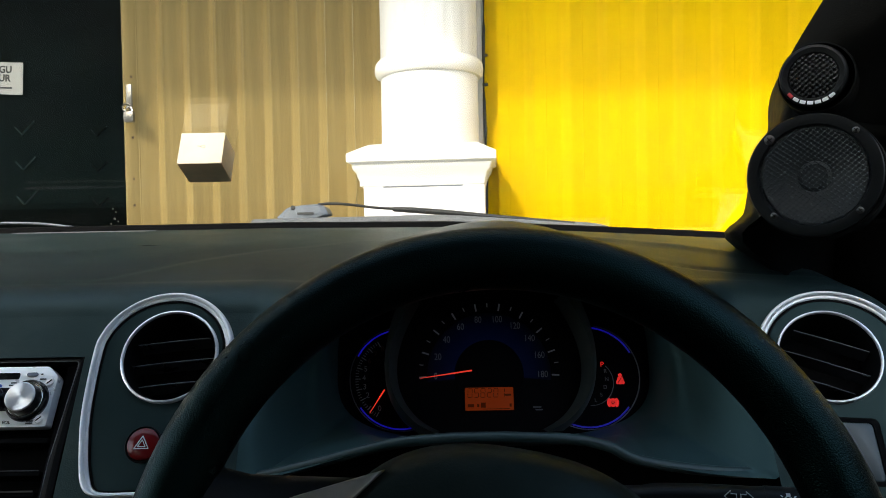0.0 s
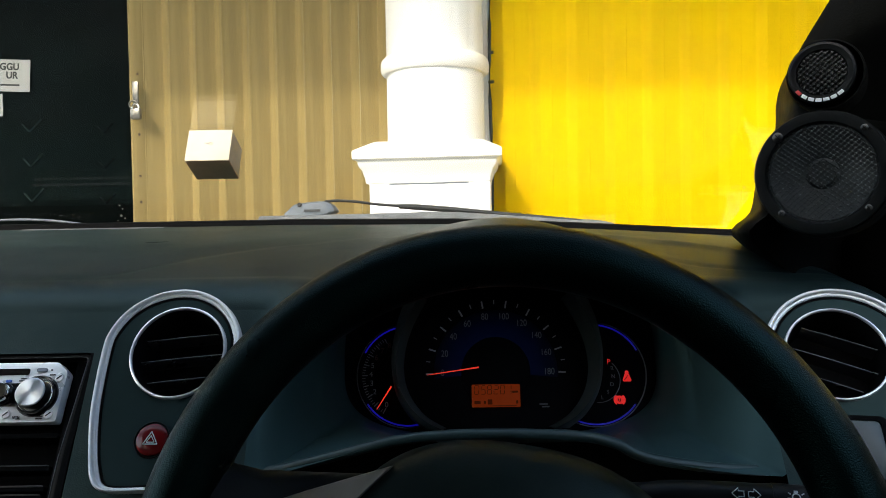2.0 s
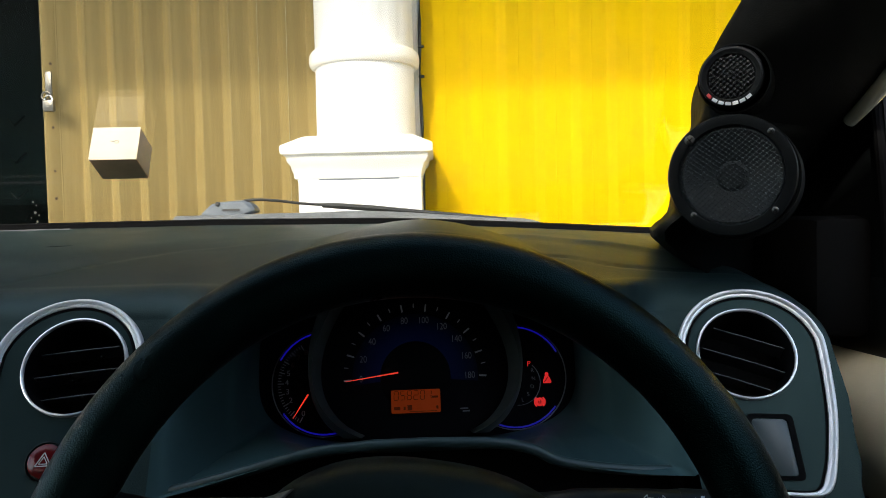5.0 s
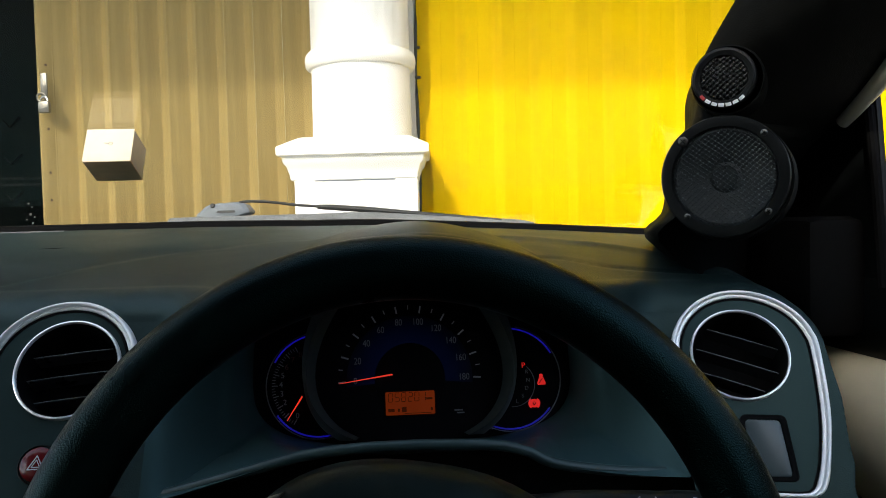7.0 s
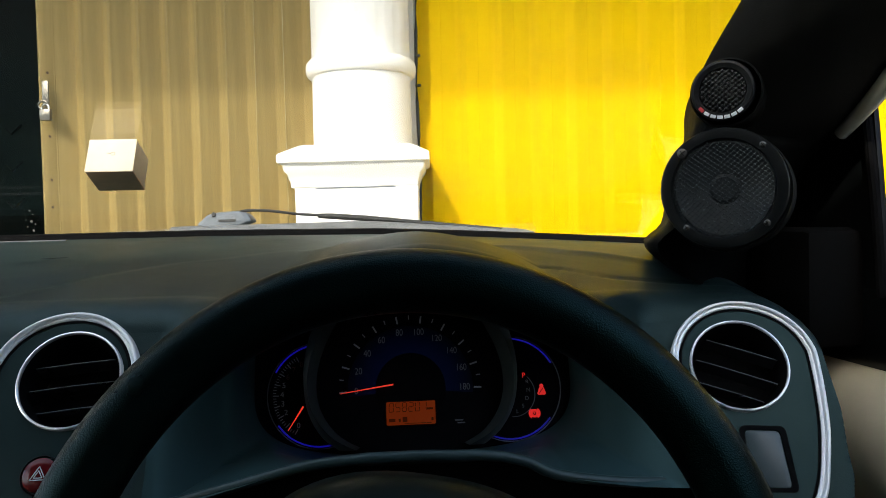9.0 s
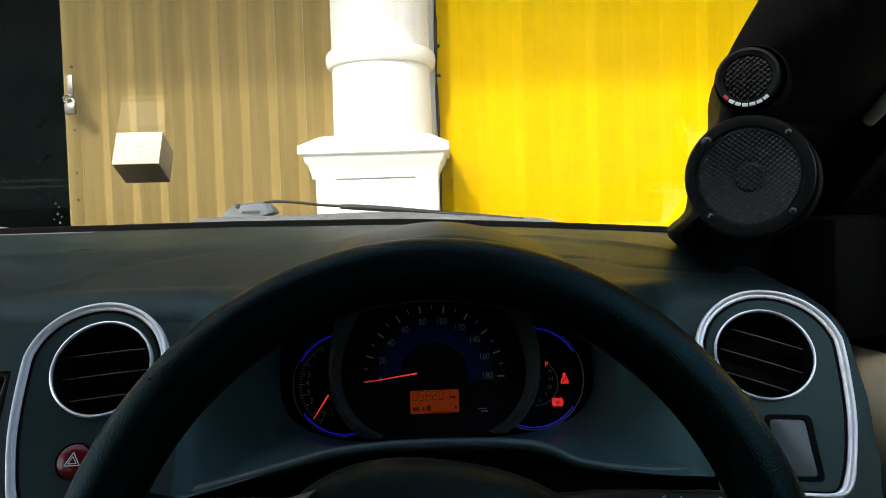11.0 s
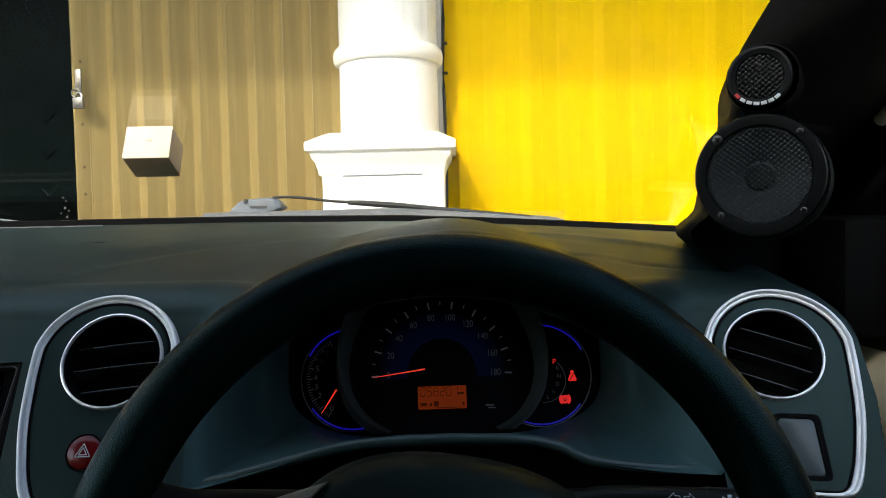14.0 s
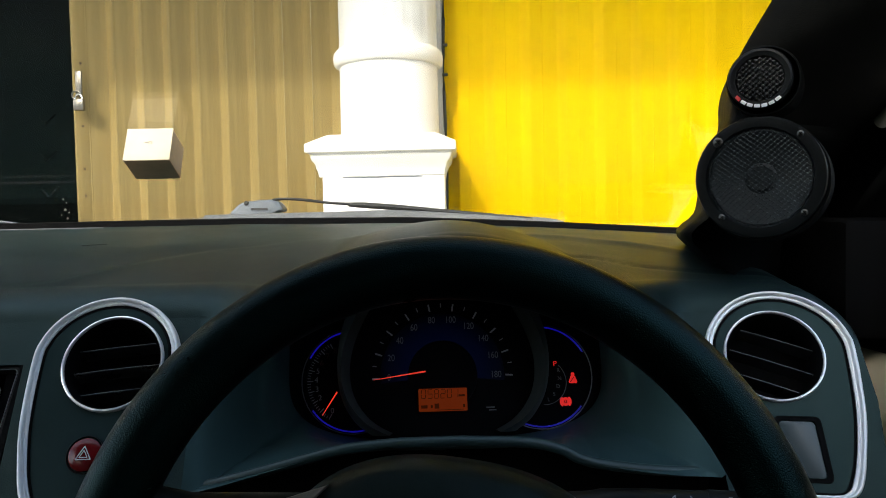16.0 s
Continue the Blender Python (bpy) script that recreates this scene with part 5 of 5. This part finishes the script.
for k in range(7):
    a = radians(221 + 14.5 * k)
    part("rim_bar", box((0.0046, 0.0029, 0.0006), tm_ @ Matrix.Translation((0.0224 * math.cos(a), 0.0224 * math.sin(a), 0.0042)) @ pose(0, 0, 0, 0, 0, math.degrees(a) + 90), 0.0002), M_REDPRINT if k == 0 else M_BRIGHT, twt, "red bar" if k == 0 else "")

# ---- driver's door ----
M_FRAME = material("grey-green window frame paint", (0.26, 0.27, 0.22), 0.32, vary=0.12, scale=60)
rows = []
for y in [-1.0 + 0.06 * k for k in range(31)]:
    row = []
    for x, z in ((0.50, 0.30), (0.47, 0.32), (0.455, 0.55), (0.462, 0.72), (0.452, 0.80), (0.425, 0.845), (0.418, 0.865), (0.424, 0.905), (0.442, 0.935), (0.470, 0.950), (0.50, 0.952)):
        row.append((x + 0.012 * smooth_step(0.45, 0.8, y), y, z - (0.010 + 0.03 * smooth_step(0.62, 0.45, y)) * (z > 0.83)))
    rows.append(row)
door_r = part("door", grid(rows), M_BEIGE, car, "driver's door with beige plastic trim")
part("trim_seam", tube([(0.4525, y, 0.800) for y in [-0.8 + 0.1 * k for k in range(16)]], 0.003, 6), M_MATTE, door_r)
part("upper_trim", box((0.055, 1.7, 0.085), Matrix.Translation((0.490, -0.05, 0.970)), 0.014, 3), M_BLACK, door_r, "black upper door trim")
part("sail_panel", slab([(0.6235, 0.990), (0.90, 0.990), (0.90, 1.08), (0.70, 1.180), (0.658, 1.200), (0.643, 1.190), (0.639, 1.160), (0.634, 1.113), (0.627, 1.037)], 0.005, frame_of((0.466, 0, 0), (0, 1, 0), (0, 0, 1)) @ Matrix.Diagonal((1, 1, -1, 1)), 0.001), M_BLACK, door_r, "black mirror corner panel")
part("corner_trim", box((0.06, 0.30, 0.115), Matrix.Translation((0.437, 0.80, 1.0075)), 0.012), M_MATTE, door_r, "black corner trim")
part("window_post", tube([(0.464, 0.628, 1.0), (0.464, 0.6355, 1.08), (0.464, 0.646, 1.165)], 0.005, 10), M_MATTE, door_r)
part("window_frame", tube([p + Vector((0.001, -0.005, -0.003)) for p in Ns[20:]], [0.0062 + 0.0004 * k for k in range(len(Ns) - 20)], 12), M_FRAME, door_r, "grey window frame edge")
pane = part("window_glass", grid([[(0.492 - 0.16 * v ** 1.3, y0 + (y1 - y0) * u, 1.0 + 0.44 * v) for u in (0, 0.5, 1)] for v, y0, y1 in ((0, -0.17, 0.62), (0.4, -0.17, 0.60), (0.7, -0.17, 0.44), (1, -0.17, 0.2))]), M_FILM, door_r)
pane.visible_shadow = False

# ---- small box fixed under the windscreen ----
tag = thing("tag_bracket", "small folded cream card bracket stuck under the windscreen, brown inside", "bracket", screen_point(-0.3, 0.24, 0.02))
s_top = 0.2425
gdir = Vector((0, math.cos(AL), -math.sin(AL)))
nin = Vector((0, -math.sin(AL), -math.cos(AL)))
c0 = Vector((-0.2945, 1.10 - math.cos(AL) * s_top, 1.08 + math.sin(AL) * s_top))
BM_ = frame_of(c0, (1, 0, 0), -gdir)
part("upper_plate", box((0.0536, 0.0016, 0.0430), BM_ @ Matrix.Translation((0, -0.0008, 0.0215)), 0.0006), M_CARD, tag, "cream sunlit plate")
part("base_plate", box((0.0532, 0.0450, 0.0016), BM_ @ Matrix.Translation((0, -0.0228, 0.0422)), 0.0006), M_CARD_DARK, tag, "dark brown plate")
# Darker copy of the cream card: the sides' shade is put into the colour.
M_CARD_SIDE = material("shaded card side", (0.50, 0.37, 0.24), 0.6, vary=0.1, scale=60)
for sx in (-1, 1):
    part("side_plate", box((0.0014, 0.0430, 0.0405), BM_ @ Matrix.Translation((sx * 0.0256, -0.0232, 0.0206)), 0.0004), M_CARD_SIDE, tag, "card side plate, its shade put into a browner colour")
part("fold", tube([BM_ @ Vector((x, -0.0010, 0.0424)) for x in (-0.0266, 0.0, 0.0266)], 0.0011, 8), M_CARD, tag)
EM = frame_of(c0 + nin * 0.020 - gdir * 0.0004, (1, 0, 0), -nin)
em = tube([EM @ Vector((0.0022 + 0.0024 * math.cos(a), 0.0020 * math.sin(a), 0)) for a in [radians(30 * k - 150) for k in range(11)]], 0.00032, 6)
em = box((0.0050, 0.0006, 0.0005), EM @ pose(-0.0022, 0.0006, 0, 0, 0, -8), bm=em)
part("emblem", em, material("faint grey print", (0.30, 0.26, 0.20), 0.6), tag)

# grey edge of the cowl under the wiper
cowl_line = spline([(-0.300, 1.135, 1.0865), (-0.2856, 1.135, 1.0872), (-0.0983, 1.135, 1.0880), (-0.0183, 1.135, 1.0886), (0.0526, 1.135, 1.0842), (0.1322, 1.135, 1.0777), (0.2205, 1.135, 1.0716), (0.2514, 1.135, 1.0660)], 6)
part("cowl_trim", grid([[p + Vector((0, dy, dz)) for p in cowl_line] for dy, dz in ((-0.024, -0.0125), (-0.012, -0.0045), (-0.002, -0.0004), (0.004, 0.0), (0.012, -0.004), (0.03, -0.02))]), material("weathered grey cowl plastic", (0.15, 0.155, 0.16), 0.55, vary=0.2, scale=70, bump=0.15), car, "weathered grey cowl edge")

# ---- wiper at the foot of the screen ----
wiper = thing("wiper", "windscreen wiper at rest with a grey pivot cover", "wiper", (-0.23, 1.15, 1.085))
pc = spline([(-0.268, 1.15, 1.0875), (-0.262, 1.15, 1.0960), (-0.250, 1.15, 1.1050), (-0.225, 1.15, 1.1085), (-0.200, 1.15, 1.1085), (-0.190, 1.15, 1.1010), (-0.188, 1.15, 1.0920), (-0.205, 1.15, 1.0870), (-0.235, 1.15, 1.0850)], 5, closed=True)
rows = [[Vector((-0.228 + (p.x + 0.228) * f, p.y + dy, 1.088 + (p.z - 1.088) * g3)) for p in pc] for f, dy, g3 in ((0.4, -0.012, 0.55), (0.8, -0.011, 0.88), (0.97, -0.006, 0.98), (1.0, 0.004, 1.0), (1.0, 0.035, 0.9))]
part("pivot_cover", grid(rows, wrap_v=True, cap=True), M_GREY, wiper, "grey moulded pivot cover")
part("label", bars([(0.0, 0.0, 0.026, 0.0035)], pose(-0.222, 1.1370, 1.0945, 75, 0, 0)), M_RUBBER, wiper, "dark moulded label")
part("pivot_bolt", lathe([(0.0, 0.004), (0.003, 0.004), (0.004, 0.0)], pose(-0.2420, 1.140, 1.1035, 75, 0, 0), 14), M_RUBBER, wiper)
part("arm", tube(spline([(-0.203, 1.145, 1.1080), (-0.185, 1.145, 1.1095), (-0.155, 1.145, 1.1075), (-0.115, 1.145, 1.1020), (-0.07, 1.145, 1.0985)], 5), 0.0022, 8), M_RUBBER, wiper, "thin black arm")
part("blade", tube([(-0.085, 1.142, 1.0985), (-0.06, 1.142, 1.0970), (-0.01, 1.142, 1.0925), (0.05, 1.142, 1.0860), (0.20, 1.13, 1.070)], [0.0036, 0.0046, 0.0046, 0.0040, 0.003], 8), M_RUBBER, wiper, "black rubber blade")
wiper2 = thing("wiper", "pale worn wiper arm at rest on the screen's foot", "wiper", (-0.68, 1.14, 1.085))
part("arm", tube(spline([(-0.80, 1.14, 1.081), (-0.72, 1.14, 1.0885), (-0.64, 1.14, 1.0865), (-0.57, 1.14, 1.0765)], 5), 0.0030, 8, flat=0.7), M_GREY, wiper2)
